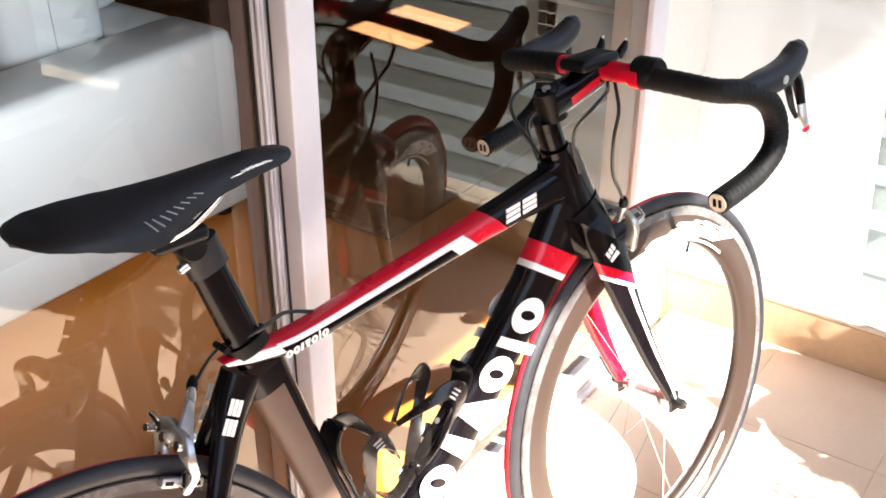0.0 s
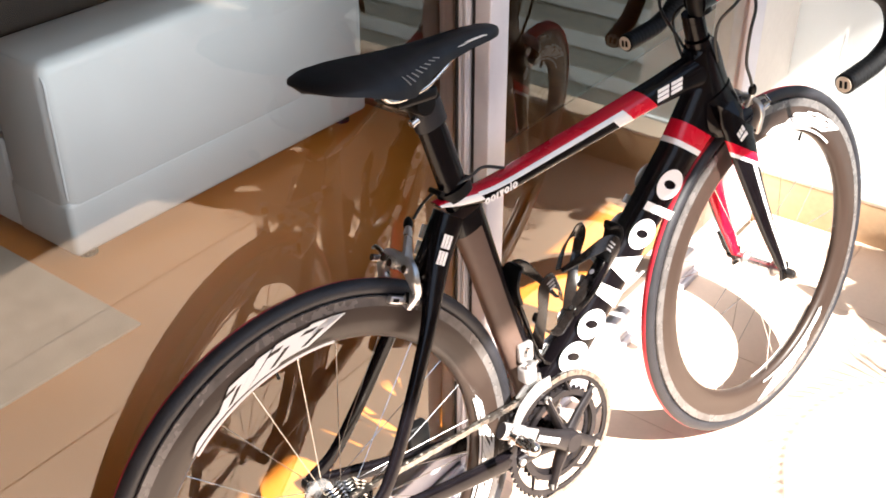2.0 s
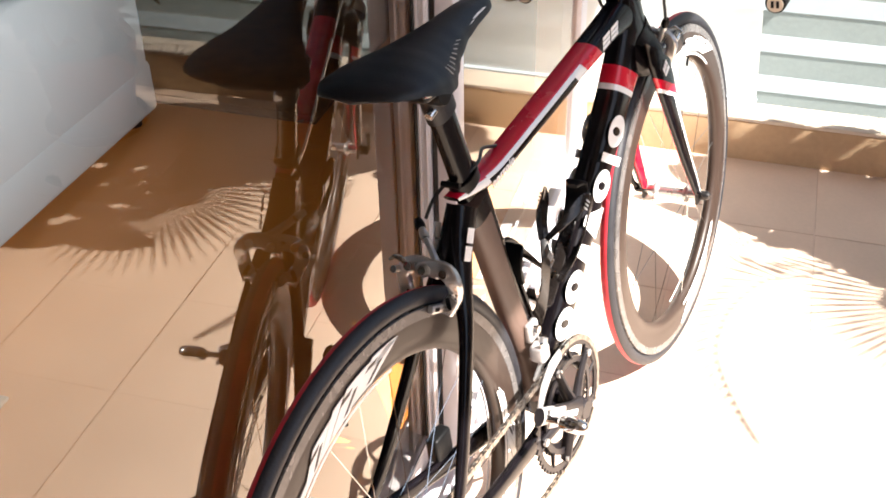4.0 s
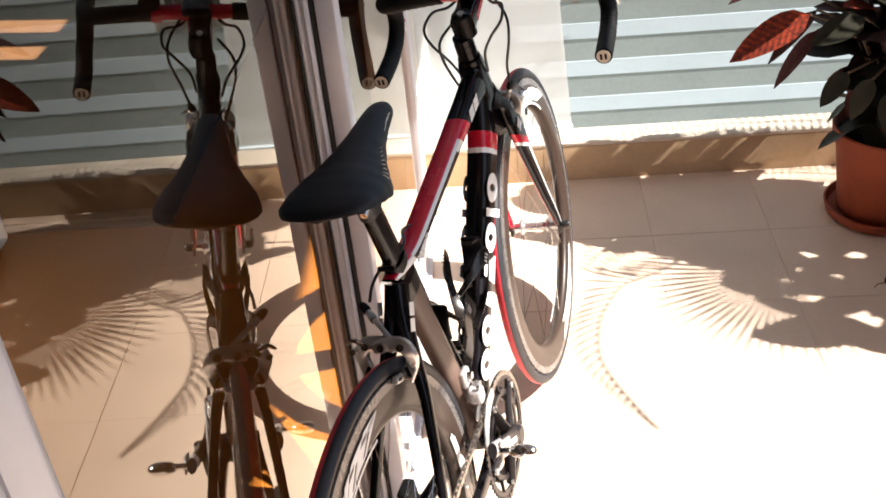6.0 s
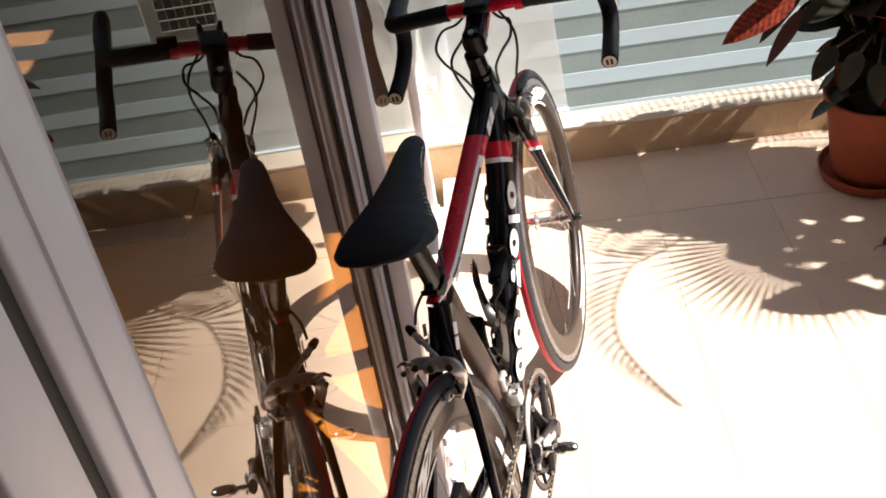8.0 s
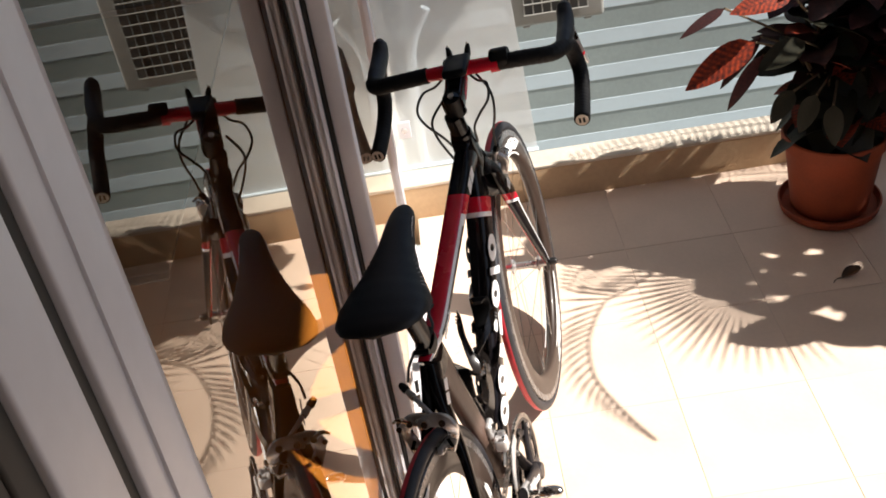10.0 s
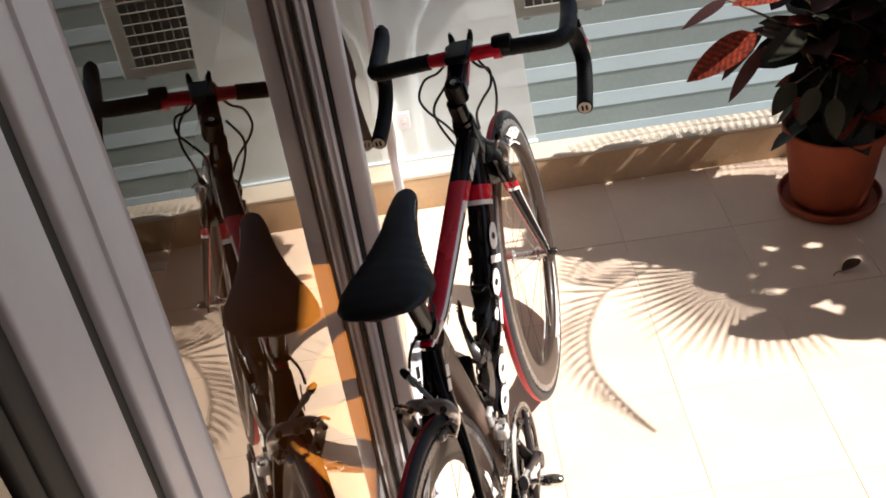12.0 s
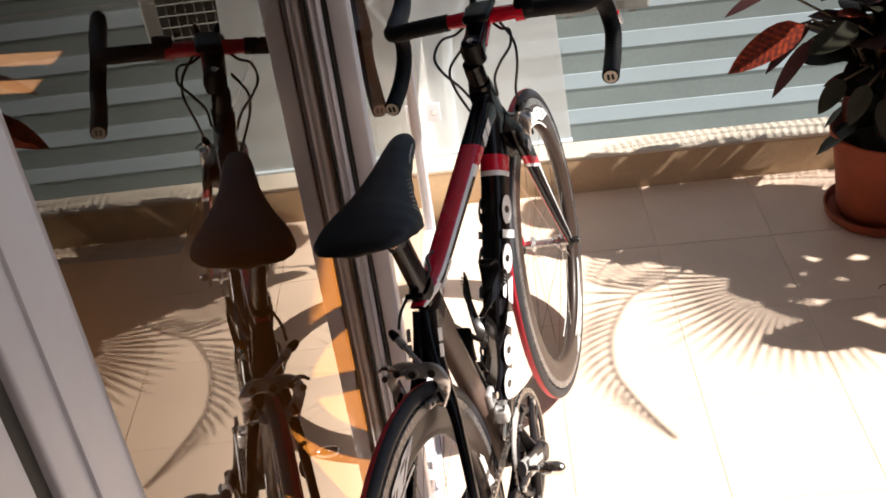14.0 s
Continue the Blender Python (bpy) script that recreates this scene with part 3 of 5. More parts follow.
    part("pile", Geo().box(-3.2, -0.72, 2.02, 4.1, 0.0, 0.012, bevel=0.004), M_RUG, r)
    part("border", Geo().box(-3.2, -0.72, 1.985, 2.018, 0.0, 0.010, bevel=0.003), M_RUG, r)
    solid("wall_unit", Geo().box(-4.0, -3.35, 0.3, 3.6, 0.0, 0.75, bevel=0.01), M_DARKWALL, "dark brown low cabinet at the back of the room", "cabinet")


def build_pot():
    p = thing("flower_pot", "terracotta plastic flower pot standing in a saucer", "pot", m=pose(1.2, 1.86, 0))
    part("saucer", Geo().lathe([(0.001, 0.0), (0.122, 0.0), (0.134, 0.010), (0.140, 0.032), (0.135, 0.034), (0.128, 0.014), (0.001, 0.012)], 48, axis="z"), M_POT, p, "terracotta saucer")
    part("body", Geo().lathe([(0.001, 0.014), (0.101, 0.014), (0.105, 0.02), (0.129, 0.215), (0.138, 0.218), (0.141, 0.252), (0.138, 0.256), (0.132, 0.254), (0.125, 0.225), (0.001, 0.222)], 48, axis="z"), M_POT, p)
    part("soil", Geo().lathe([(0.001, 0.2225), (0.125, 0.226), (0.124, 0.232), (0.07, 0.238), (0.001, 0.24)], 32, axis="z"), M_SOIL, p, "dark potting soil")


def build_tiles():
    base = solid("floor", Geo().box(0.036, FLOOR_X1, -3.2, KERB_Y, -0.12, -0.0014), M_GROUT, "beige tiled balcony floor with dark joints", "floor", "structure")
    me = {}
    nx = [TX + TILE * k for k in range(-2, 7)]
    ys = [KERB_Y, TY] + [TY - TILE * k for k in range(1, 18)]
    xs = [0.0385] + [x for x in nx if 0.06 < x < FLOOR_X1] + [FLOOR_X1]
    for i in range(len(xs) - 1):
        for j in range(len(ys) - 1):
            y1, y0 = ys[j], max(ys[j + 1], -3.2)
            if y1 - y0 < 0.03:
                continue
            sx, sy = xs[i + 1] - xs[i] - 0.0013, y1 - y0 - 0.0013
            key = (round(sx, 3), round(sy, 3))
            if key not in me:
                g = Geo()
                r = []
                for inset, z in ((0.0, -0.0065), (0.0, -0.0007), (0.0009, 0.0)):
                    r.append([(-sx / 2 + inset, -sy / 2 + inset, z), (sx / 2 - inset, -sy / 2 + inset, z), (sx / 2 - inset, sy / 2 - inset, z), (-sx / 2 + inset, sy / 2 - inset, z)])
                g.rings(r)
                me[key] = g.mesh("tile", M_TILE, smooth=False)
            t = new("tile", me[key])
            t.parent = base
            t.location = ((xs[i] + xs[i + 1]) / 2, (y0 + y1) / 2, random.uniform(-0.0004, 0.0002))


build_ground()
build_indoor()
build_kerb()
build_doors()
build_beyond()
build_sofa()
build_pot()


# ---- the bicycle: x forward, y to its left, z up, origin under the rear axle ----
AXLE_Z, WHEELBASE = 0.334, 0.963
BIKE = pose(0.1201, 0.4163, 0.0, 0, 0, 76.65) @ pose(0, 0, 0, -7.77)


def arc_band(g, r0, r1, a0, a1, y, thick, steps=4, slant=0.0, slot=0):
    """A piece of a ring in the wheel's plane; slant shifts the outer edge, in degrees."""
    out = []
    for k in range(steps + 1):
        a = radians(a0 + (a1 - a0) * k / steps)
        out.append((r0 * math.cos(a), r0 * math.sin(a)))
    for k in range(steps, -1, -1):
        a = radians(a0 + slant + (a1 - a0) * k / steps)
        out.append((r1 * math.cos(a), r1 * math.sin(a)))
    g.plate(out, y, thick, slot)


def rim_mark(a_mid, side, span):
    """White emblem on the rim as plain slanted shapes over a thin line."""
    g = Geo()
    s = -1 if side < 0 else 1
    y = -0.0147 if side < 0 else 0.0139
    k = span / 54.0
    a = a_mid + span / 2
    for width, lo, hi, lean, slit in ((9.0, 0.2640, 0.2710, -4.0, 0), (8.0, 0.2640, 0.287, -10.0, 1), (4.4, 0.2640, 0.291, -11.0, 0), (10.0, 0.2640, 0.293, -12.0, 1), (10.0, 0.267, 0.2955, -12.0, 1), (4.6, 0.282, 0.296, -7.0, 0)):
        arc_band(g, lo, hi, a, a - width * k, y, 0.0008, 5, lean * k)
        if slit:
            m, h = a - width * k * 0.42 + lean * k * 0.3, (hi - lo)
            arc_band(g, lo + h * 0.12, lo + h * 0.62, m, m - 1.6 * k, y + 0.0003 * s, 0.0008, 3, lean * k * 0.5, 1)
            arc_band(g, lo + h * 0.66, lo + h * 0.80, m - 0.5 * k, m - 4.2 * k, y + 0.0003 * s, 0.0008, 3, lean * k * 0.15, 1)
        a -= (width + 0.45) * k
    a = a_mid + span / 2 - 1.0
    arc_band(g, 0.2575, 0.2612, a, a - span * 0.94, y, 0.0008, 20, 0)
    return g


def build_wheel(bike, name, cx, spokes, turn, marks, hub_profile, flange, label, red=(0, 4), span=54.0):
    c = (cx, 0, AXLE_Z)
    half = [(0.2525, 0.0035), (0.256, 0.008), (0.264, 0.0118), (0.28, 0.0132), (0.2985, 0.0122)]
    prof = [(r, -v) for r, v in half] + [(r, v) for r, v in reversed(half)]
    w = part(name, Geo().lathe(prof, 96, c, closed=True), M_RIM, bike, label)
    g = Geo().lathe([(0.2985, -0.0124), (0.3118, -0.0118), (0.3128, -0.0095), (0.305, -0.006), (0.305, 0.006), (0.3128, 0.0095), (0.3118, 0.0118), (0.2985, 0.0124), (0.2985, 0.0118), (0.2985, -0.0118)], 96, c, closed=True)
    part("brake_track", g, M_TRACK, w, "worn grey brake track")
    n = 18
    ring = [(0.3222 + 0.0118 * math.cos(2 * math.pi * k / n), 0.0118 * math.sin(2 * math.pi * k / n)) for k in range(n)]
    g = Geo().lathe(ring, 120, c, closed=True, slot=lambda i, j: 1 if red[0] <= (i if i < 12 else i - n) <= red[1] else 0)
    part("tyre", g, [M_TYRE, M_TYRERED], w, "black racing tyre with one red sidewall")
    hub = part("hub", Geo().lathe(hub_profile, 28, c), M_ALU, w, "silver alloy hub")
    for side in (-1, 1):
        me = None
        fl_r, fl_y = flange
        for k in range(spokes // 2):
            if me is None:
                lead = radians(14)
                p0 = Vector((fl_r, side * fl_y, 0))
                p1 = Vector((0.2545 * math.cos(lead), side * 0.002, 0.2545 * math.sin(lead)))
                me = Geo().tube([p0, p0.lerp(p1, 0.5), p1], 0.00055, 5).mesh("spoke", M_STEEL)
            s = part("spoke", me, None, w)
            flip = 1 if side > 0 else -1
            a = turn + 360.0 * (k + (0.5 if side > 0 else 0)) / (spokes // 2)
            s.matrix_local = Matrix.Translation(c) @ Matrix.Rotation(radians(-a), 4, "Y") @ Matrix.Diagonal((1, 1, flip, 1))
    for a in marks:
        for side in (-1, 1):
            g = rim_mark(a, side, span)
            o = part("rim_emblem", g, [M_DECAL, M_RIM], w, "white slanted rim emblem", smooth=False)
            o.location = c
    v = Geo().tube([(0, 0, 0), (0, 0, -0.018)], [0.002, 0.0026], 8)
    o = part("valve", v, M_PLASTIC, w)
    o.matrix_local = Matrix.Translation(c) @ Matrix.Rotation(radians(-(marks[0] - 6 - 90)), 4, "Y") @ Matrix.Translation((0, 0, 0.254))
    for side in (-1, 1):
        part("axle_nut", Geo().lathe([(0.001, 0), (0.009, 0), (0.009, 0.012 * side), (0.006, 0.017 * side), (0.001, 0.017 * side)], 16, (cx, side * (flange[1] + 0.026), AXLE_Z)), M_DARKALU, w)
    return w


def tube_marks(count_widths, a, b, half, y, lean):
    """Lettering-like plain shapes along the line a-b in the side plane: discs and bars."""
    g = Geo()
    a, b = Vector((a[0], a[1])), Vector((b[0], b[1]))
    d = (b - a).normalized()
    n = Vector((-d.y, d.x))
    total = (b - a).length
    unit = total / sum(w for w, _ in count_widths)
    s = 0.0
    for w, kind in count_widths:
        c = a + d * (s + w * unit / 2)
        hw = w * unit * 0.46
        sh = lambda u, v: tuple(c + d * (u + lean * v) + n * v)
        if kind == "ring":
            k = 26
            oo = [sh(hw * math.cos(2 * math.pi * i / k), half * math.sin(2 * math.pi * i / k)) for i in range(k)]
            ii = [sh(0.27 * hw * math.cos(2 * math.pi * i / k), 0.52 * half * math.sin(2 * math.pi * i / k)) for i in range(k)]
            g.band(ii, oo, y, 0.0008)
        elif kind == "bar":
            g.plate([sh(-hw * 0.5, -half), sh(hw * 0.5, -half), sh(hw * 0.5, half * 1.55), sh(-hw * 0.5, half * 1.55)], y, 0.0008)
        elif kind == "low":
            g.plate([sh(-hw * 0.75, -half), sh(hw * 0.15, -half), sh(hw * 0.75, half), sh(-hw * 0.6, half)], y, 0.0008)
        elif kind == "wedge":
            g.plate([sh(-hw * 0.95, half), sh(hw * 0.95, half), sh(hw * 0.3, -half), sh(-hw * 0.3, -half)], y, 0.0008)
        elif kind == "zig":
            for v0, v1 in ((0.45, 1.0), (-0.28, 0.28), (-1.0, -0.45)):
                g.plate([sh(-hw * 0.9, half * v0), sh(hw * 0.9, half * v0), sh(hw * 0.9, half * v1), sh(-hw * 0.9, half * v1)], y, 0.0008)
        s += w * unit
    return g


def build_frame(bike):
    # head tube carries the other tubes
    rings, axis = aero([(0.822, 0, 0.662), (0.814, 0, 0.68), (0.80, 0, 0.715), (0.778, 0, 0.785), (0.772, 0, 0.802)], [0.022, 0.0225, 0.0215, 0.021, 0.0205], [0.044, 0.047, 0.046, 0.038, 0.024], 32, 2.2, 12)
    f = part("frame", Geo().rings(rings, lambda i, j: 1 if 0.70 < axis[i].z < 0.762 and math.sin(2 * math.pi * (j + 0.5) / 32) > 0.80 else 0), [M_PAINT, M_RED], bike, "gloss black carbon frame with red and white bands")
    rings, pts = aero([(0.230, 0, 0.712), (0.27, 0, 0.7065), (0.33, 0, 0.7045), (0.45, 0, 0.7195), (0.60, 0, 0.7395), (0.70, 0, 0.751), (0.785, 0, 0.757)], [0.011, 0.014, 0.0175, 0.0185, 0.0195, 0.02, 0.02], [0.004, 0.0125, 0.015, 0.0165, 0.0185, 0.023, 0.033], 80, 2.5, 70, -0.85)

    def paint(i, j):
        x, h = pts[i].x, math.sin(2 * math.pi * (j + 0.5) / 80)
        if x > 0.645:
            return 0
        if x < 0.30:
            return 1 if h > 0.45 else (2 if h > -0.25 else 0)
        if -0.90 < h < -0.80:
            return 2
        if x > 0.592:
            return 1
        if x > 0.562 and h < 0.6:
            return 2
        if h > 0.58:
            return 1
        return 2 if h > 0.16 else 0
    part("top_tube", Geo().rings(rings, paint), [M_PAINT, M_RED, M_WHITE], f, "red and black top tube with a white stripe")
    # down tube
    a, b = Vector((0.807, 0, 0.711)), Vector((0.388, 0, 0.306))
    rings, pts = aero([a.lerp(b, k / 5) for k in range(6)], [0.021, 0.0225, 0.0225, 0.0225, 0.0225, 0.022], [0.058, 0.037, 0.033, 0.032, 0.033, 0.035], 32, 3.0, 110, 0.2)

    def band(i, j):
        d = (pts[i] - a).length
        return 1 if 0.066 < d < 0.097 else (2 if 0.097 <= d < 0.107 else 0)
    dt = part("down_tube", Geo().rings(rings, band), [M_PAINT, M_RED, M_WHITE], f, "deep black down tube with white lettering")
    order = [(1.0, "ring"), (0.55, "bar"), (1.0, "ring"), (1.0, "wedge"), (0.8, "low"), (1.0, "ring"), (1.0, "ring")]
    for y in (-0.0232, 0.0224):
        g = tube_marks(order, (0.702, 0.616), (0.430, 0.356), 0.029, y, -0.22)
        part("lettering", g, M_DECAL, dt, "white lettering shapes", smooth=False)
    # seat tube
    rings, _ = aero([(0.398, 0, 0.262), (0.372, 0, 0.36), (0.338, 0, 0.47), (0.302, 0, 0.60), (0.276, 0, 0.688)], [0.021, 0.0165, 0.0155, 0.0155, 0.016], [0.03, 0.026, 0.025, 0.026, 0.030], 24, 2.6, 6)
    part("seat_tube", Geo().rings(rings, lambda i, j: 0 if 2 <= i <= 21 and math.sin(2 * math.pi * (j + 0.5) / 24) < 0.3 else 1), [M_BARE, M_PAINT], f, "bare brown carbon seat tube with a black front")
    part("bottom_bracket", Geo().lathe([(0.001, -0.036), (0.024, -0.036), (0.026, -0.03), (0.026, 0.03), (0.024, 0.036), (0.001, 0.036)], 28, (0.395, 0, 0.267)), M_PAINT, f)
    for s in (-1, 1):
        rings, _ = aero([(0.252, 0.004 * s, 0.69), (0.222, 0.0085 * s, 0.645), (0.195, 0.0205 * s, 0.598), (0.165, 0.035 * s, 0.545), (0.10, 0.052 * s, 0.435), (0.05, 0.062 * s, 0.365), (0.006, 0.064 * s, 0.336)], [0.012, 0.0125, 0.0105, 0.008, 0.007, 0.006, 0.004], [0.026, 0.02, 0.016, 0.012, 0.011, 0.011, 0.014], 16, 2.3, 6)
        st = part("seat_stay", Geo().rings(rings), M_PAINT, f)
        rings, _ = aero([(0.392, 0.028 * s, 0.262), (0.31, 0.036 * s, 0.268), (0.18, 0.048 * s, 0.292), (0.05, 0.06 * s, 0.322), (0.004, 0.064 * s, 0.334)], [0.01, 0.009, 0.008, 0.007, 0.004], [0.022, 0.019, 0.014, 0.012, 0.012], 16, 2.4, 6)
        part("chain_stay", Geo().rings(rings), M_PAINT, f)
        g = tube_marks([(1, "zig"), (1, "zig")], (0.2295, 0.677), (0.2075, 0.636), 0.0080, -0.0250 if s < 0 else 0.0242, 0.1)
        part("model_mark", g, M_DECAL, st, smooth=False)
    g = tube_marks([(1, "zig"), (1, "zig")], (0.652, 0.7505), (0.714, 0.7575), 0.0100, -0.0213, 0.15)
    part("model_mark", g, M_DECAL, f, smooth=False)
    g = tube_marks([(1, "ring"), (1, "ring"), (0.6, "low"), (0.9, "wedge"), (1, "ring"), (0.5, "bar"), (1, "ring")], (0.300, 0.6965), (0.362, 0.7045), 0.0045, -0.0192, 0.2)
    part("small_lettering", g, M_DECAL, f, smooth=False)
    # collar, seat post
    c = part("seat_collar", Geo().lathe([(0.018, -0.008), (0.0205, -0.008), (0.0205, 0.008), (0.018, 0.008)], 24, axis="z", closed=True), M_PLASTIC, f)
    c.matrix_local = Matrix.Translation((0.264, 0, 0.722)) @ pose(0, 0, 0, 0, -16, 0) @ Matrix.Diagonal((1.35, 0.8, 1.0, 1))
    part("collar_bolt", Geo().lathe([(0.001, -0.013), (0.0042, -0.013), (0.0042, 0.013), (0.001, 0.013)], 14, (0.233, 0, 0.730)), M_PLASTIC, f)
    rings, _ = aero([(0.270, 0, 0.70), (0.250, 0, 0.772), (0.230, 0, 0.842), (0.226, 0, 0.855)], [0.0125, 0.0125, 0.0125, 0.012], [0.022, 0.0215, 0.021, 0.02], 22, 2.3, 5)
    p = part("seat_post", Geo().rings(rings), M_PAINT, bike, "gloss black aero seat post")
    part("clamp_drum", Geo().lathe([(0.001, -0.024), (0.014, -0.024), (0.016, -0.020), (0.016, 0.020), (0.014, 0.024), (0.001, 0.024)], 26, (0.214, 0, 0.864), "y"), M_PLASTIC, p)
    part("rail_clamp", Geo().box(0.168, 0.232, -0.029, 0.029, 0.869, 0.887, bevel=0.006), M_PLASTIC, p)
    collar, _ = aero([(0.236, 0, 0.826), (0.226, 0, 0.860)], [0.0150, 0.0155], [0.0245, 0.025], 22, 2.3, 3)
    part("head_collar", Geo().rings(collar), M_RUBBER, p, "dull black collar round the post head")
    part("clamp_bolt", Geo().tube([(0.209, -0.006, 0.842), (0.199, -0.006, 0.838)], [0.0062, 0.0055], 14), M_ALU, p, "silver clamp bolt")
    build_cables(bike, f)
    return f


def saddle_point(x, a):
    """A point of the cover at x along the saddle; a runs over the top from one edge (0) to the other (pi), then back below."""
    k = 0
    while k < len(SADDLE) - 2 and SADDLE[k + 1][0] < x:
        k += 1
    p, q = SADDLE[k], SADDLE[k + 1]
    t = max(0.0, min(1.0, (x - p[0]) / (q[0] - p[0])))
    t = t * t * (3 - 2 * t) * 0.5 + t * 0.5
    w, top, edge = (p[i] + (q[i] - p[i]) * t for i in (1, 2, 3))
    ca, sa = math.cos(a), math.sin(a)
    y = w * math.copysign(abs(ca) ** 0.85, ca)
    if sa >= 0:
        return Vector((x, y, edge + (top - edge) * sa ** 0.8))
    return Vector((x, y * 0.97, edge - 0.004 * (1 - abs(ca)) + max(0.0, top - edge - 0.014) * 0.75 * abs(sa) ** 1.4))


# along the saddle: place, half width, height of the crown, height of the lower edge
SADDLE = [(0.0335, 0.006, 0.936, 0.934), (0.036, 0.022, 0.9395, 0.933), (0.041, 0.038, 0.9425, 0.932), (0.050, 0.051, 0.945, 0.930), (0.07, 0.062, 0.947, 0.926), (0.10, 0.066, 0.948, 0.916), (0.13, 0.064, 0.947, 0.905), (0.155, 0.057, 0.945, 0.900), (0.18, 0.047, 0.944, 0.905), (0.21, 0.037, 0.943, 0.912), (0.25, 0.028, 0.943, 0.918), (0.29, 0.023, 0.943, 0.921), (0.32, 0.0205, 0.941, 0.922), (0.338, 0.017, 0.938, 0.923), (0.348, 0.010, 0.934, 0.925), (0.351, 0.004, 0.931, 0.927)]


def build_saddle(bike):
    xs = sorted({round(0.0335 + 0.3175 * k / 44, 4) for k in range(45)} | {0.0345, 0.0355, 0.0365, 0.0385, 0.345, 0.349, 0.350})
    rings = [[saddle_point(x, 2 * math.pi * k / 40) for k in range(40)] for x in xs]
    s = part("saddle", Geo().rings(rings), M_SADDLE, bike, "slim black racing saddle with grey marks", angle=70)
    for sd in (-1, 1):
        part("rail", Geo().tube(smooth_path([(0.125, 0.030 * sd, 0.906), (0.142, 0.023 * sd, 0.893), (0.165, 0.022 * sd, 0.889), (0.20, 0.022 * sd, 0.893), (0.222, 0.022 * sd, 0.902), (0.245, 0.021 * sd, 0.914), (0.262, 0.018 * sd, 0.924)], 5), 0.0034, 10), M_STEEL, s, "polished steel saddle rail")

        def strip(g, x0, x1, a0, a1, n=4):
            r = []
            for k in range(n + 1):
                row = []
                for x, dz in ((x0, 0.0009), (x1, 0.0009), (x1, 0.0), (x0, 0.0)):
                    a = a0 + (a1 - a0) * k / n
                    p = saddle_point(x - 0.010 * (k / n), a if sd > 0 else math.pi - a)
                    row.append(p + Vector((0, sd * dz, dz)))
                r.append(row)
            g.rings(r)
        g = Geo()
        for k in range(8):
            x = 0.150 + 0.0098 * k
            strip(g, x, x + 0.0011, 0.28 + 0.02 * k, 0.56)
        part("side_marks", g, M_PRINT, s, "short grey printed ticks", smooth=False)
        g = Geo()
        for k, (x, w) in enumerate(((0.262, 0.012), (0.276, 0.004), (0.2815, 0.005), (0.288, 0.006), (0.2955, 0.005), (0.302, 0.002), (0.3055, 0.006))):
            strip(g, x + 0.006, x + 0.004 + w, 0.36, 0.47 if k else 0.40, 2)
        part("nose_lettering", g, M_DECAL, s, smooth=False)
    s.matrix_local = Matrix.Translation((0.2, -0.018, 0)) @ pose(0, 0, 0, 0, 0, 4) @ Matrix.Translation((-0.2, 0, 0))
    return s


def build_fork(bike):
    rings, _ = aero([(0.824, 0, 0.652), (0.819, 0, 0.668), (0.809, 0, 0.692), (0.801, 0, 0.715)], [0.045, 0.042, 0.028, 0.0215], [0.036, 0.042, 0.047, 0.045], 28, 2.5, 6)
    f = part("fork", Geo().rings(rings), M_PAINT, bike, "black fork with white edge stripes and red inner faces")
    for s in (-1, 1):
        path = [(0.822, 0.036 * s, 0.672), (0.831, 0.0385 * s, 0.635), (0.857, 0.043 * s, 0.56), (0.901, 0.048 * s, 0.455), (0.94, 0.051 * s, 0.375), (0.958, 0.052 * s, 0.338)]
        rings, pts = aero(path, [0.010, 0.0095, 0.0085, 0.008, 0.007, 0.005], [0.037, 0.034, 0.025, 0.018, 0.013, 0.010], 36, 2.4, 30, 1.15)

        def paint(i, j, s=s):
            a = 2 * math.pi * (j + 0.5) / 36
            right, up = math.cos(a), math.sin(a)
            z = pts[i].z
            inner = right * (1 if s > 0 else -1) > 0.1
            if inner and z < 0.60:
                return 1
            if not inner and 0.594 < z < 0.616:
                return 1
            if not inner and 0.586 < z <= 0.594:
                return 2
            if not inner and z < 0.594 and 0.12 < up < 0.52:
                return 2
            return 0
        part("blade", Geo().rings(rings, paint), [M_PAINT, M_RED, M_WHITE], f)
        part("dropout", Geo().box(0.950, 0.972, 0.052 * s - 0.003, 0.052 * s + 0.003, 0.318, 0.352, bevel=0.002), M_DARKALU, f)
        g = tube_marks([(0.8, "zig"), (0.8, "low")], (0.817, 0.655), (0.835, 0.632), 0.0095, -0.0495 if s < 0 else 0.0487, 0.0)
        part("crown_mark", g, M_DECAL, f, smooth=False)
    part("skewer", Geo().tube([(0.963, -0.075, 0.334), (0.963, 0.075, 0.334)], 0.0032, 8), M_STEEL, f)
    part("skewer_nut", Geo().lathe([(0.001, -0.07), (0.008, -0.07), (0.009, -0.058), (0.001, -0.058)], 14, (0.963, 0, 0.334)), M_DARKALU, f)
    part("skewer_lever", Geo().tube([(0.963, 0.066, 0.334), (0.955, 0.074, 0.35), (0.93, 0.07, 0.39)], [0.006, 0.005, 0.004], 10), M_DARKALU, f)
    # head set, spacers
    ax = Vector((-0.298, 0, 0.954))
    o = Vector((0.772, 0, 0.802))
    for k, (r, h, m) in enumerate(((0.0205, 0.010, M_PAINT), (0.018, 0.014, M_PAINT), (0.018, 0.014, M_PAINT), (0.0175, 0.012, M_PAINT))):
        p = o + ax * (0.0 + 0.0145 * k)
        part("spacer", Geo().tube([p, p + ax * h], r, 24), m, f)
    return f


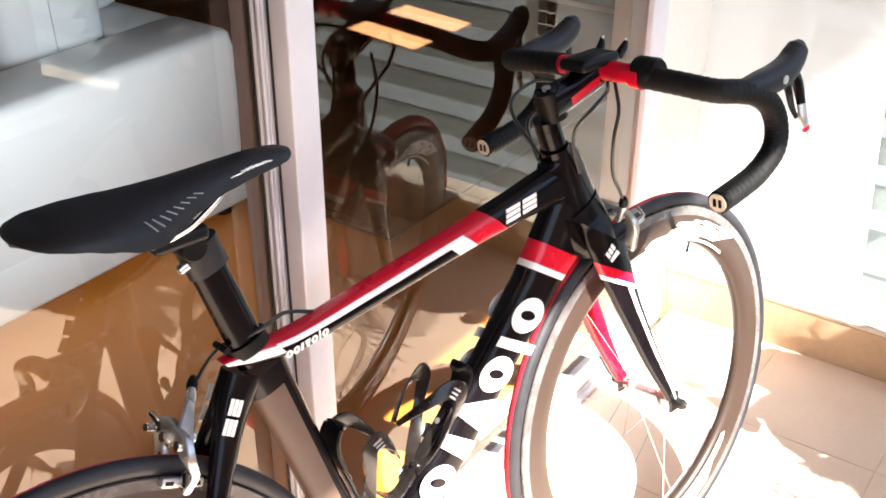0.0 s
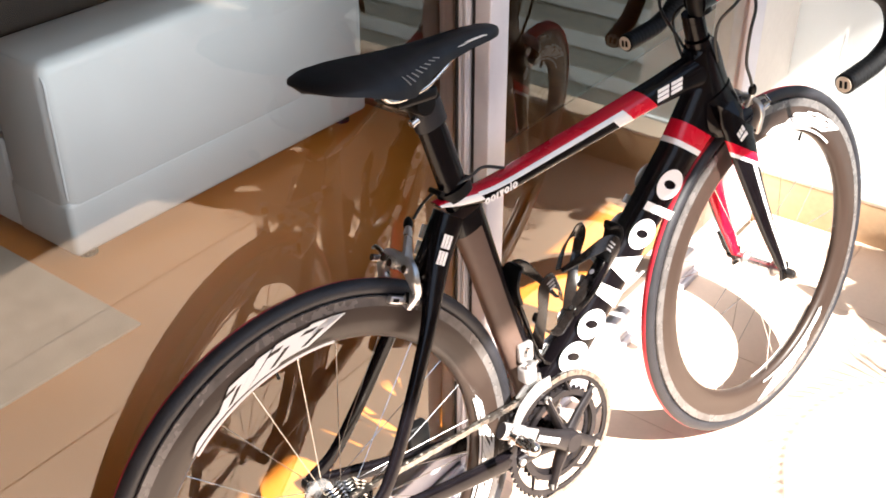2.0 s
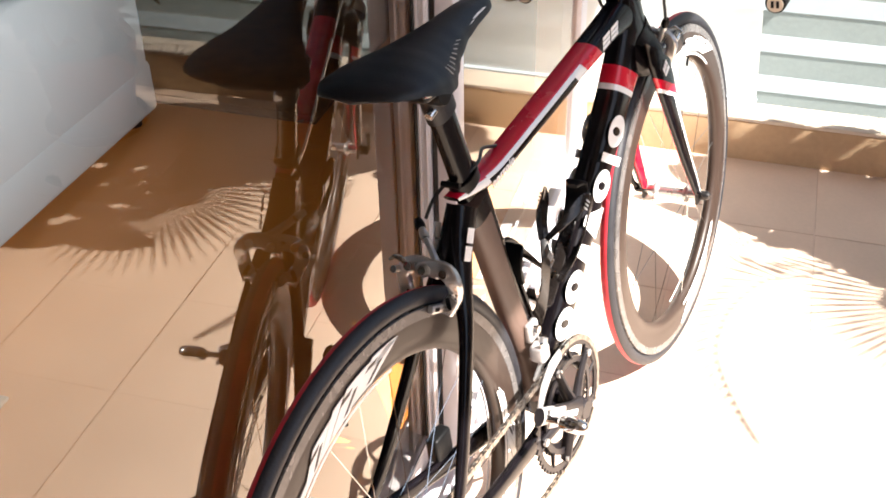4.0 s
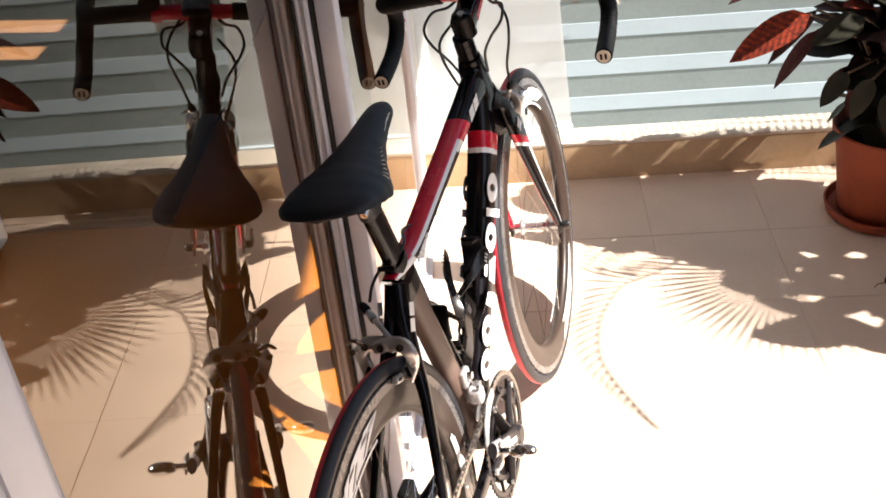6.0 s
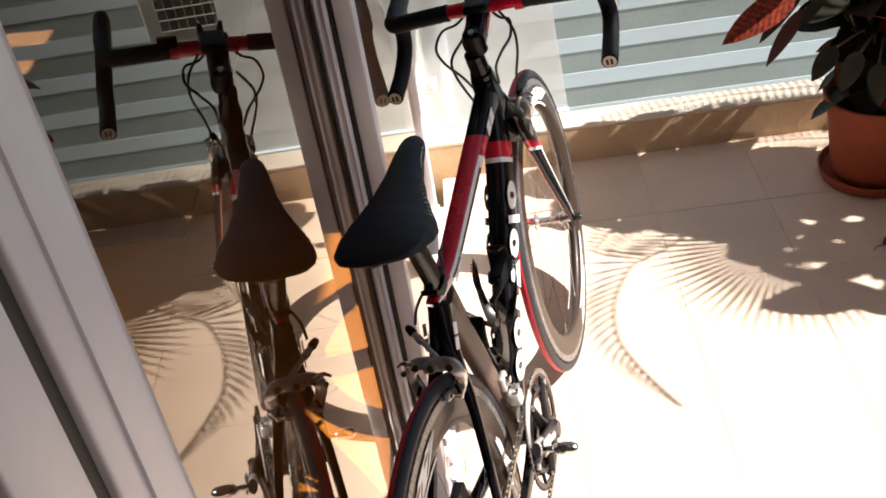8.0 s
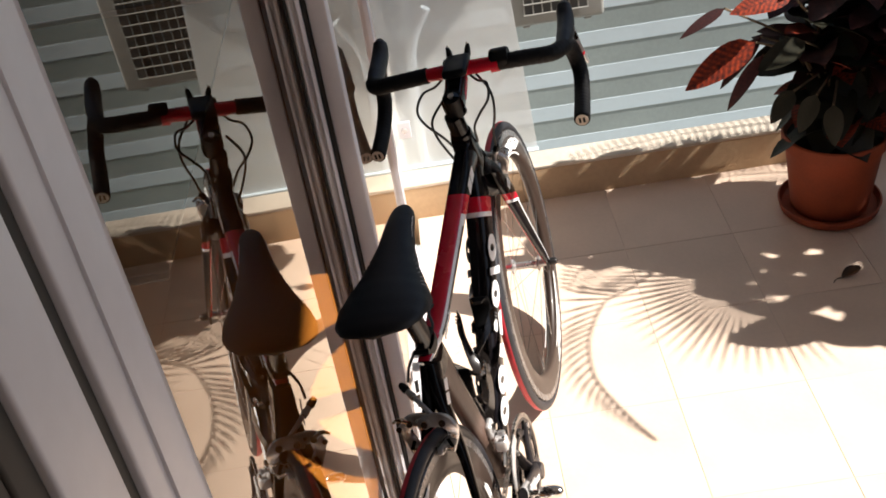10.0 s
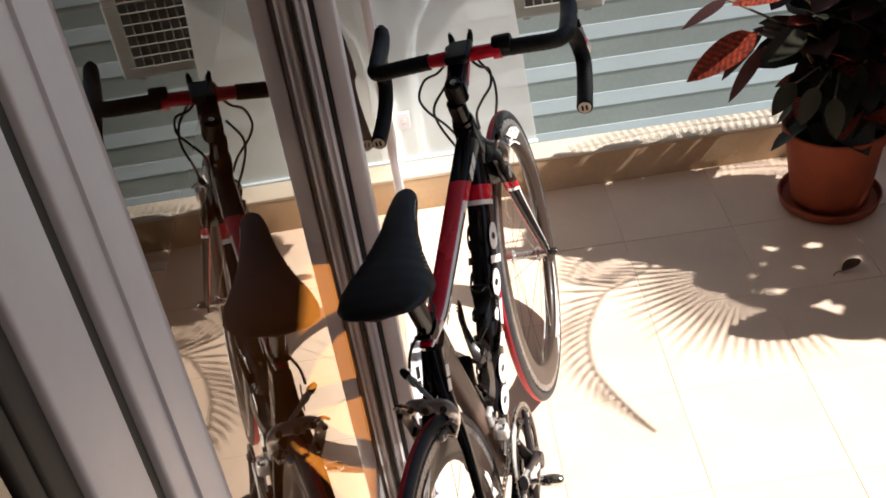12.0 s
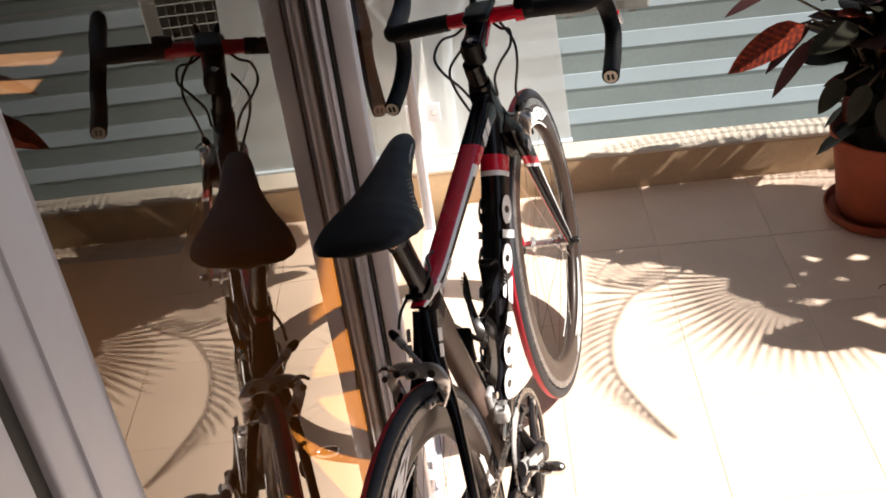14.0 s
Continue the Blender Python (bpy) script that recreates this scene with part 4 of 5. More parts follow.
def build_cockpit(bike):
    ax = Vector((-0.298, 0, 0.954))
    top = Vector((0.765, -0.004, 0.852))
    g = Geo().tube([top, top + ax * 0.042], [0.0185, 0.0175], 24)
    st = part("stem", g, M_PLASTIC, bike, "black stem with red flashes")
    rings, _ = aero([(0.750, -0.004, 0.873), (0.80, -0.003, 0.880), (0.848, -0.002, 0.892)], [0.021, 0.0195, 0.021], [0.022, 0.019, 0.021], 20, 3.0, 6)
    part("extension", Geo().rings(rings), M_PAINT, st)
    part("cap_bolt", Geo().tube([top + ax * 0.042, top + ax * 0.046], 0.006, 12), M_ALU, st)
    for s in (-1, 1):
        part("flash", Geo().box(0.778, 0.838, 0.0198 * s - 0.0042, 0.0198 * s - 0.0018, -0.007, 0.004, m=Matrix.Translation((0, 0, 0.882)) @ Matrix.Translation((0.81, 0, 0)) @ pose(0, 0, 0, 0, -15, 0) @ Matrix.Translation((-0.81, 0, 0))), M_RED, st, "red flash")
        part("clamp_bolt", Geo().tube([(0.868, 0.012 * s, 0.886), (0.874, 0.012 * s, 0.886)], 0.0035, 10), M_ALU, st)
    part("face_plate", Geo().box(0.852, 0.872, -0.022, 0.022, 0.878, 0.917, bevel=0.006), M_PAINT, st)
    # drop bar
    bar = part("handlebar", Geo().tube([(0.852, -0.072, 0.897), (0.852, -0.03, 0.897), (0.852, 0.03, 0.897), (0.852, 0.066, 0.897)], [0.0132, 0.0142, 0.0142, 0.0132], 24), M_RED, bike, "drop handlebar with red centre and black tape")
    for s in (-1, 1):
        wide = 0.006 if s < 0 else 0.0
        path = smooth_path([(0.852, 0.064 * s, 0.897), (0.853, 0.13 * s, 0.894), (0.863, (0.173 + wide) * s, 0.888), (0.892, (0.190 + wide) * s, 0.882), (0.926, (0.194 + wide) * s, 0.870), (0.953, (0.198 + wide) * s, 0.848), (0.962, (0.202 + wide) * s, 0.818), (0.948, (0.206 + wide) * s, 0.790), (0.91, (0.209 + wide * 0.4) * s, 0.769), (0.865, (0.209 + wide * 0.4) * s, 0.761), (0.829, (0.209 + wide * 0.4) * s, 0.757)], 14)
        rad = [0.0158 + 0.0004 * math.sin(k * 1.9) for k in range(len(path))]
        part("bar_tape", Geo().tube(path, rad, 18), M_TAPE, bar, "black cork bar tape")
        e = Vector((0.829, (0.209 + wide * 0.4) * s, 0.757))
        d = Vector((-1, 0, -0.11)).normalized()
        plug = part("bar_plug", Geo().tube([e - d * 0.002, e + d * 0.004, e + d * 0.0062], [0.0162, 0.0158, 0.012], 22), M_PLASTIC, bar)
        part("plug_face", Geo().tube([e + d * 0.0058, e + d * 0.0068], 0.0125, 22), M_CAP, plug, "cream end cap")
        q = e + d * 0.0068
        for u in (-0.004, 0.004):
            part("plug_mark", Geo().box(q.x - 0.0007, q.x + 0.0003, q.y + u - 0.0022, q.y + u + 0.0022, q.z - 0.0055, q.z + 0.0055), M_PLASTIC, plug)
        # hood and lever
        hp = smooth_path([(0.900, (0.191 + wide) * s, 0.880), (0.930, (0.193 + wide) * s, 0.881), (0.962, (0.194 + wide) * s, 0.882), (0.993, (0.194 + wide) * s, 0.888), (1.013, (0.193 + wide) * s, 0.899), (1.024, (0.193 + wide) * s, 0.909), (1.030, (0.193 + wide) * s, 0.916)], 6)
        hood = part("brake_hood", Geo().tube(hp, lerp_list([0.0168, 0.0195, 0.0205, 0.0205, 0.0195, 0.0165, 0.007], len(hp)), 20, flat=0.84), M_RUBBER, bar, "black rubber brake hood")
        lp = smooth_path([(0.996, (0.195 + wide) * s, 0.888), (1.014, (0.198 + wide) * s, 0.868), (1.019, (0.203 + wide) * s, 0.84), (1.020, (0.208 + wide) * s, 0.81), (1.034, (0.214 + wide) * s, 0.772)], 6)
        part("brake_lever", Geo().tube(lp, lerp_list([0.011, 0.010, 0.008, 0.0075, 0.005], len(lp)), 12, flat=0.55, slot=lambda i, j, n=len(lp): 1 if n * 0.72 < i < n * 0.77 else (2 if i > n * 0.50 else 0)), [M_PAINT, M_RED, M_ALU], hood, "black lever with silver band and red tip")
        lp = smooth_path([(0.988, (0.194 + wide) * s, 0.880), (1.000, (0.195 + wide) * s, 0.858), (1.003, (0.199 + wide) * s, 0.835), (1.009, (0.203 + wide) * s, 0.818)], 5)
        part("shift_paddle", Geo().tube(lp, lerp_list([0.008, 0.007, 0.006, 0.004], len(lp)), 10, flat=0.5), M_DARKALU, hood)
        part("hood_badge", Geo().lathe([(0.001, 0.0), (0.006, 0.0), (0.006, 0.0012), (0.001, 0.0012)], 16, (0.965, s * (0.2112 + wide) if s > 0 else -0.2124 - wide, 0.882)), M_ALU, hood)
    # mounts and the disc-shaped bell on the bar
    mt = part("computer_mount", Geo().box(0.796, 0.872, -0.024, 0.024, 0.905, 0.922, bevel=0.007), M_PLASTIC, bar, "black plastic computer mount with two prongs")
    for s in (-1, 1):
        part("prong", Geo().tube([(0.874, 0.017 * s, 0.912), (0.884, 0.019 * s, 0.922), (0.888, 0.021 * s, 0.931)], [0.007, 0.006, 0.003], 10), M_PLASTIC, mt)
        part("screw", Geo().tube([(0.886, 0.0195 * s, 0.929), (0.888, 0.0195 * s, 0.934)], 0.002, 8), M_ALU, mt)
    d = part("light_mount", Geo().lathe([(0.001, -0.020), (0.018, -0.020), (0.0205, -0.016), (0.0205, 0.012), (0.018, 0.016), (0.001, 0.016)], 28, (0.856, -0.079, 0.902)), M_PLASTIC, bar, "round black lamp mount")
    part("strap", Geo().lathe([(0.0165, -0.008), (0.0185, -0.008), (0.0185, 0.008), (0.0165, 0.008)], 22, (0.852, -0.070, 0.897), closed=True), M_RED, d)


def build_cables(bike, f):
    def cable(points, r=0.0026):
        part("cable", Geo().tube(smooth_path(points, 8), r, 8), M_CABLE, f, "black cable housing")
    cable([(0.852, 0.026, 0.887), (0.832, 0.040, 0.882), (0.80, 0.058, 0.887), (0.764, 0.066, 0.872), (0.752, 0.055, 0.848), (0.766, 0.032, 0.805), (0.790, 0.0225, 0.762)])
    cable([(0.80, 0.022, 0.868), (0.772, 0.046, 0.842), (0.778, 0.048, 0.800), (0.797, 0.034, 0.735), (0.802, 0.0235, 0.70)])
    cable([(0.852, -0.028, 0.887), (0.832, -0.046, 0.882), (0.80, -0.070, 0.889), (0.765, -0.074, 0.874), (0.760, -0.052, 0.848), (0.778, -0.030, 0.812), (0.796, -0.0225, 0.770)])
    cable([(0.853, -0.040, 0.888), (0.832, -0.064, 0.856), (0.818, -0.066, 0.820), (0.835, -0.048, 0.764), (0.857, -0.040, 0.730), (0.868, -0.036, 0.713)])
    cable([(0.36, 0.006, 0.722), (0.32, 0.002, 0.738), (0.285, -0.012, 0.740), (0.258, -0.010, 0.735)], 0.0024)
    cable([(0.262, -0.010, 0.735), (0.245, 0.010, 0.728), (0.228, 0.026, 0.708), (0.212, 0.031, 0.688)], 0.0024)


def flat_arm(points, wide, thin, across):
    """A flat forged arm: wide in its own plane, thin along `across`."""
    pts = smooth_path(points, 6)
    w = lerp_list(wide, len(pts))
    a = Vector(across).normalized()
    rings = []
    for i, p in enumerate(pts):
        t = (pts[min(i + 1, len(pts) - 1)] - pts[max(i - 1, 0)]).normalized()
        n = (a - t * a.dot(t)).normalized()
        rings.append(super_ring(p, t.cross(n), n, w[i], thin, 16, 5.0))
    return Geo().rings(rings)


def caliper(bike, name, centre, out, down, cable_side, boot, label):
    """A side-pull brake: its pivot at centre, out away from the frame, down towards the rim."""
    c, o, d = Vector(centre), Vector(out).normalized(), Vector(down).normalized()
    yv = Vector((0, 1, 0))
    P = lambda a, b, y: c + o * a + d * b + yv * y
    axes = Matrix((o.to_tuple(), yv.to_tuple(), d.to_tuple())).transposed().to_4x4()
    b = part(name, Geo().tube([P(-0.012, 0, 0), P(0.022, 0, 0)], 0.0085, 16), M_ALU, bike, label)
    part("pivot_nut", Geo().tube([P(0.022, 0, 0), P(0.027, 0, 0)], 0.006, 6), M_STEEL, b)
    for s in (-1, 1):
        k = 0.0 if s == cable_side else 0.008
        g = flat_arm([P(0.006 + k, 0.002, -0.014 * s), P(0.007 + k, -0.004, 0.010 * s), P(0.007 + k, -0.002, 0.029 * s), P(0.004 + k, 0.010, 0.0385 * s), P(0.0, 0.026, 0.036 * s), P(0.0, 0.039, 0.030 * s), P(0.0, 0.051, 0.0265 * s)], [0.0085, 0.0105, 0.0105, 0.0095, 0.0085, 0.010, 0.0085], 0.0055, o)
        arm = part("arm", g, M_ALU, b, "polished alloy brake arm", angle=35)
        m = Matrix.Translation(P(0.0056, 0.038, 0.0305 * s)) @ axes @ Matrix.Rotation(radians(-24 * s), 4, "X")
        part("arm_slot", Geo().box(-0.0006, 0.0006, -0.0028, 0.0028, -0.008, 0.008, m=m), M_PLASTIC, arm)
        part("arm_pivot", Geo().tube([P(0.010 + k, 0.0, 0.028 * s), P(0.016 + k, 0.0, 0.028 * s)], 0.0058, 12), M_STEEL, arm)
        q = P(0.0, 0.045, 0.0178 * s)
        along = d.cross(yv).normalized()
        m = Matrix.Translation(q) @ Matrix((along.to_tuple(), yv.to_tuple(), (-d).to_tuple())).transposed().to_4x4()
        sh = part("pad_holder", Geo().box(-0.026, 0.026, -0.0045, 0.0045, -0.0055, 0.0055, bevel=0.002, m=m), M_ALU, b)
        for u in (-0.017, 0.017):
            part("slot", Geo().box(u - 0.005, u + 0.005, s * 0.0046 - 0.0006, s * 0.0046 + 0.0006, -0.0025, 0.0025, m=m), M_PLASTIC, sh)
        part("pad_bolt", Geo().tube([q + yv * (0.003 * s), q + yv * (0.015 * s), q + yv * (0.016 * s)], [0.0065, 0.0065, 0.004], 14), M_STEEL, sh)
    # tall cable arm, adjuster and boot
    s = cable_side
    bo = P(boot[0], boot[1], boot[2] * s)
    e = P(0.006, -0.002, boot[3] * s)
    top = e.lerp(bo, 0.72)
    part("cable_arm", flat_arm([e, e.lerp(top, 0.5), top], [0.0135, 0.0090, 0.0058], 0.0036, yv), M_SATIN, b, "tapered satin alloy cable arm", angle=35)
    part("barrel", Geo().tube([top, e.lerp(bo, 0.85), bo], [0.0058, 0.0064, 0.0045], 14), M_ALU, b)
    up = (bo - e).normalized()
    part("cable_boot", Geo().tube([bo, bo + up * 0.004, bo + up * 0.012, bo + up * 0.017], [0.0062, 0.0072, 0.0064, 0.0042], 12), M_PLASTIC, b)
    part("release_lever", flat_arm([P(0.016, -0.004, 0.030 * s), P(0.020, -0.010, 0.042 * s), P(0.016, -0.004, 0.054 * s)], [0.004, 0.0035, 0.002], 0.002, o), M_STEEL, b)
    part("anchor_bolt", Geo().tube([P(0.008, 0.006, 0.044 * s), P(0.022, 0.006, 0.044 * s)], 0.0048, 10), M_STEEL, b)
    return b


def build_drive(bike):
    bx, bz = 0.395, 0.267
    cr = part("crankset", Geo().lathe([(0.001, -0.078), (0.015, -0.078), (0.018, -0.072), (0.02, -0.045), (0.001, -0.045)], 26, (bx, 0, bz)), M_ANOD, bike, "dark alloy crankset with two chainrings")
    for r, teeth, y, inner in ((0.1065, 53, -0.047, 0.0955), (0.0795, 39, -0.039, 0.062)):
        n = teeth * 4
        oo = [(bx + (r + (0.003 if k % 4 in (1, 2) else -0.002)) * math.cos(2 * math.pi * k / n), bz + (r + (0.003 if k % 4 in (1, 2) else -0.002)) * math.sin(2 * math.pi * k / n)) for k in range(n)]
        ii = [(bx + inner * math.cos(2 * math.pi * k / n), bz + inner * math.sin(2 * math.pi * k / n)) for k in range(n)]
        part("chainring", Geo().band(ii, oo, y, 0.0035), M_ANOD, cr, "toothed alloy chainring", smooth=False)
    for k in range(5):
        a = radians(145 + 72 * k + 36)
        p = lambda r, y: (bx + r * math.cos(a), y, bz + r * math.sin(a))
        part("spider_arm", Geo().tube([p(0.012, -0.056), p(0.05, -0.05), p(0.093, -0.0475)], [0.013, 0.0105, 0.0085], 10, flat=0.6), M_ANOD, cr)
        part("ring_bolt", Geo().lathe([(0.001, -0.0545), (0.006, -0.0545), (0.0065, -0.05), (0.001, -0.05)], 10, p(0.088, 0)), M_ALU, cr)
    for k in range(10):
        a, b = radians(1 + 36 * k), radians(10 + 36 * k)
        g = Geo().tube([(bx + 0.0775 * math.cos(a), -0.0455, bz + 0.0775 * math.sin(a)), (bx + 0.097 * math.cos(b), -0.047, bz + 0.097 * math.sin(b))], [0.0042, 0.003], 8, flat=0.6)
        part("ring_strut", g, M_ANOD, cr)
    part("bolt_circle", Geo().band([(bx + 0.0690 * math.cos(2 * math.pi * k / 60), bz + 0.0690 * math.sin(2 * math.pi * k / 60)) for k in range(60)], [(bx + 0.0785 * math.cos(2 * math.pi * k / 60), bz + 0.0785 * math.sin(2 * math.pi * k / 60)) for k in range(60)], -0.0475, 0.003), M_ANOD, cr, smooth=False)
    for s, ang in ((-1, 145.0), (1, -35.0)):
        a = radians(ang)
        end = Vector((bx + 0.17 * math.cos(a), 0.079 * s, bz + 0.17 * math.sin(a)))
        st = Vector((bx, 0.066 * s, bz))
        arm = part("crank_arm", Geo().tube(smooth_path([st, st.lerp(end, 0.3), st.lerp(end, 0.75), end + (end - st) * 0.06], 5), lerp_list([0.019, 0.014, 0.0125, 0.013], 16), 14, flat=0.62, slot=lambda i, j: 1 if i > 9 else 0), [M_ANOD, M_SATIN], cr, "crank arm with a satin silver end")
        if s < 0:
            dd = (end - st).normalized()
            up = dd.cross(Vector((0, 1, 0)))
            m = Matrix.Translation(st.lerp(end, 0.42) + Vector((0, -0.0105, 0))) @ Matrix((dd.to_tuple(), (0, 1, 0), up.to_tuple())).transposed().to_4x4()
            g = Geo()
            for k in range(5):
                g.box(-0.028 + 0.0115 * k, -0.0195 + 0.0115 * k, -0.0006, 0.0006, -0.0045, 0.0045, m=m)
            part("arm_lettering", g, M_DECAL, arm, smooth=False)
            part("arm_end_plate", Geo().box(0.038, 0.098, -0.0035, 0.0005, -0.0145, 0.0145, bevel=0.002, m=m), M_SATIN, arm, "broad satin silver end")
        sp = Vector((end.x, 0.086 * s, end.z))
        yv = Vector((0, s, 0))
        pd = part("pedal", Geo().tube([sp + yv * 0.020, sp + yv * 0.024, sp + yv * 0.036, sp + yv * 0.052, sp + yv * 0.060, sp + yv * 0.063], [0.006, 0.0095, 0.0115, 0.011, 0.008, 0.003], 16), M_STEEL, cr, "small silver clipless pedal")
        part("spindle", Geo().tube([sp - yv * 0.002, sp + yv * 0.021], 0.0055, 12), M_STEEL, pd)
    # chain
    top0, top1 = Vector((bx - 0.018, -0.046, bz + 0.1045)), Vector((0.004, -0.044, AXLE_Z + 0.036))
    low0, low1 = Vector((bx - 0.012, -0.046, bz - 0.1055)), Vector((0.012, -0.046, 0.168))
    g = Geo()

    def run(p, q):
        n = int((q - p).length / 0.0127)
        d = (q - p).normalized()
        u = Vector((0, 1, 0))
        w = d.cross(u)
        for k in range(n):
            c = p + d * (0.0127 * (k + 0.5))
            wide = 0.0030 if k % 2 else 0.0022
            m = Matrix.Translation(c) @ Matrix((d.to_tuple(), u.to_tuple(), w.to_tuple())).transposed().to_4x4()
            for sd in (-1, 1):
                g.box(-0.0078, 0.0078, sd * wide - 0.0006, sd * wide + 0.0006, -0.0042, 0.0042, m=m)
            g.box(-0.002, 0.002, -0.0032, 0.0032, -0.002, 0.002, m=m)
    run(top0, top1)
    run(low0, low1)
    for k in range(22):
        a0, a1 = radians(97 - 8.9 * k), radians(97 - 8.9 * (k + 1))
        run(Vector((bx + 0.1075 * math.cos(a0), -0.0455, bz + 0.1075 * math.sin(a0))), Vector((bx + 0.1075 * math.cos(a1), -0.0455, bz + 0.1075 * math.sin(a1))))
    part("chain", g, M_CHAIN, bike, "oily steel chain", smooth=False)
    # cassette
    cs = part("cassette", Geo().lathe([(0.001, -0.062), (0.016, -0.062), (0.018, -0.022), (0.001, -0.022)], 20, (0, 0, AXLE_Z)), M_STEEL, bike, "steel sprocket cassette")
    for k in range(9):
        r, y = 0.052 - 0.0033 * k, -0.024 - 0.0042 * k
        n = 56
        oo = [((r + (0.002 if i % 4 in (1, 2) else -0.001)) * math.cos(2 * math.pi * i / n), AXLE_Z + (r + (0.002 if i % 4 in (1, 2) else -0.001)) * math.sin(2 * math.pi * i / n)) for i in range(n)]
        ii = [((r - 0.012) * math.cos(2 * math.pi * i / n), AXLE_Z + (r - 0.012) * math.sin(2 * math.pi * i / n)) for i in range(n)]
        part("sprocket", Geo().band(ii, oo, y, 0.0018), M_STEEL, cs, smooth=False)
    # derailleurs
    rd = part("rear_derailleur", Geo().tube(smooth_path([(0.002, -0.07, 0.312), (0.014, -0.082, 0.285), (0.03, -0.08, 0.262)], 5), 0.012, 12), M_DARKALU, bike, "dark alloy rear derailleur")
    part("cage", Geo().tube(smooth_path([(0.028, -0.07, 0.262), (0.024, -0.066, 0.215), (0.012, -0.066, 0.165)], 5), 0.009, 10, flat=0.4), M_DARKALU, rd)
    for z, x in ((0.258, 0.026), (0.178, 0.014)):
        part("jockey_wheel", Geo().lathe([(0.004, -0.05), (0.017, -0.05), (0.0185, -0.047), (0.017, -0.044), (0.004, -0.044)], 22, (x, 0, z), closed=True), M_PLASTIC, rd)
    fd = part("front_derailleur", Geo().box(0.328, 0.352, -0.050, -0.026, 0.392, 0.420, bevel=0.006), M_SATIN, bike, "polished front derailleur")
    part("cage_plate", flat_arm([(0.372, -0.053, 0.384), (0.345, -0.053, 0.380), (0.315, -0.053, 0.362), (0.292, -0.053, 0.330)], [0.009, 0.011, 0.010, 0.006], 0.0018, (0, 1, 0)), M_SATIN, fd, "curved silver cage plate")
    part("cage_plate", flat_arm([(0.366, -0.038, 0.388), (0.345, -0.038, 0.384), (0.318, -0.038, 0.368)], [0.008, 0.009, 0.007], 0.0018, (0, 1, 0)), M_ALU, fd)
    part("linkage", Geo().tube([(0.338, -0.042, 0.400), (0.352, -0.040, 0.424)], 0.0065, 12), M_ALU, fd)
    part("linkage", Geo().tube([(0.352, -0.030, 0.396), (0.362, -0.030, 0.418)], 0.0055, 12), M_STEEL, fd)
    part("clamp", Geo().box(0.340, 0.368, -0.026, -0.014, 0.414, 0.446, bevel=0.005), M_SATIN, fd)
    part("clamp_bolt", Geo().tube([(0.352, -0.026, 0.436), (0.352, -0.034, 0.436)], 0.0062, 12), M_STEEL, fd)
    part("limit_screw", Geo().tube([(0.334, -0.046, 0.420), (0.334, -0.046, 0.427)], 0.003, 8), M_STEEL, fd)
    # speed sensor on the left stay
    part("sensor", Geo().box(0.17, 0.21, 0.045, 0.066, 0.302, 0.345, bevel=0.005), M_PLASTIC, bike, "black sensor box on the chain stay")


def build_cage(bike, foot, along, name_label):
    """A bottle cage whose spine lies along a tube, its foot at the lower end."""
    d = Vector(along).normalized()
    n = Vector((-d.z, 0, d.x)) if d.x > 0 else Vector((d.z, 0, -d.x))
    base = Vector(foot)
    P = lambda s, h, y: base + d * s + n * h + Vector((0, y, 0))
    box = Matrix.Translation(base) @ Matrix((d.to_tuple(), (0, 1, 0), n.to_tuple())).transposed().to_4x4()
    c = part("bottle_cage", Geo().box(0.02, 0.155, -0.010, 0.010, 0.0, 0.005, bevel=0.002, m=box), M_CARBON, bike, name_label)

    def band(points, wide, thin=0.0016):
        pts = smooth_path(points, 6)
        w = lerp_list(wide, len(pts))
        rings = []
        for i, p in enumerate(pts):
            t = (pts[min(i + 1, len(pts) - 1)] - pts[max(i - 1, 0)]).normalized()
            q = P(0.1, 0.038, 0)
            r = p - (q + d * (p - q).dot(d))
            r = (r - t * r.dot(t)).normalized()
            rings.append(super_ring(p, t.cross(r), r, w[i], thin, 12, 3.5))
        return Geo().rings(rings)
    for s in (-1, 1):
        part("arm", band([P(0.045, 0.004, 0.006 * s), P(0.085, 0.008, 0.024 * s), P(0.125, 0.020, 0.035 * s), P(0.160, 0.034, 0.038 * s), P(0.158, 0.052, 0.034 * s), P(0.125, 0.068, 0.024 * s), P(0.085, 0.077, 0.004 * s)], [0.011, 0.009, 0.0075, 0.012, 0.012, 0.007, 0.0045]), M_CARBON, c, "glossy carbon cage arm")
        g = Geo()
        for k in range(3):
            m = Matrix.Translation(P(0.150 + 0.006 * k, 0.046, 0.0386 * s)) @ Matrix((d.to_tuple(), (0, 1, 0), n.to_tuple())).transposed().to_4x4()
            g.box(-0.0013, 0.0013, -0.0006, 0.0006, -0.007, 0.007, m=m)
        part("arm_stripes", g, M_PRINT, c, smooth=False)
    part("top_hook", band([P(0.14, 0.003, 0), P(0.168, 0.003, 0), P(0.188, 0.010, 0), P(0.196, 0.022, 0), P(0.186, 0.030, 0)], [0.014, 0.018, 0.020, 0.018, 0.008], 0.004), M_PLASTIC, c, "black plastic hook")
    part("toe", band([P(0.03, 0.004, 0), P(0.004, 0.008, 0), P(-0.004, 0.03, 0), P(-0.002, 0.062, 0), P(0.010, 0.072, 0)], [0.010, 0.011, 0.011, 0.010, 0.006], 0.002), M_CARBON, c)
    for u in (0.05, 0.115):
        part("cage_bolt", Geo().tube([P(u, 0.004, 0), P(u, 0.008, 0)], 0.0045, 10), M_STEEL, c)


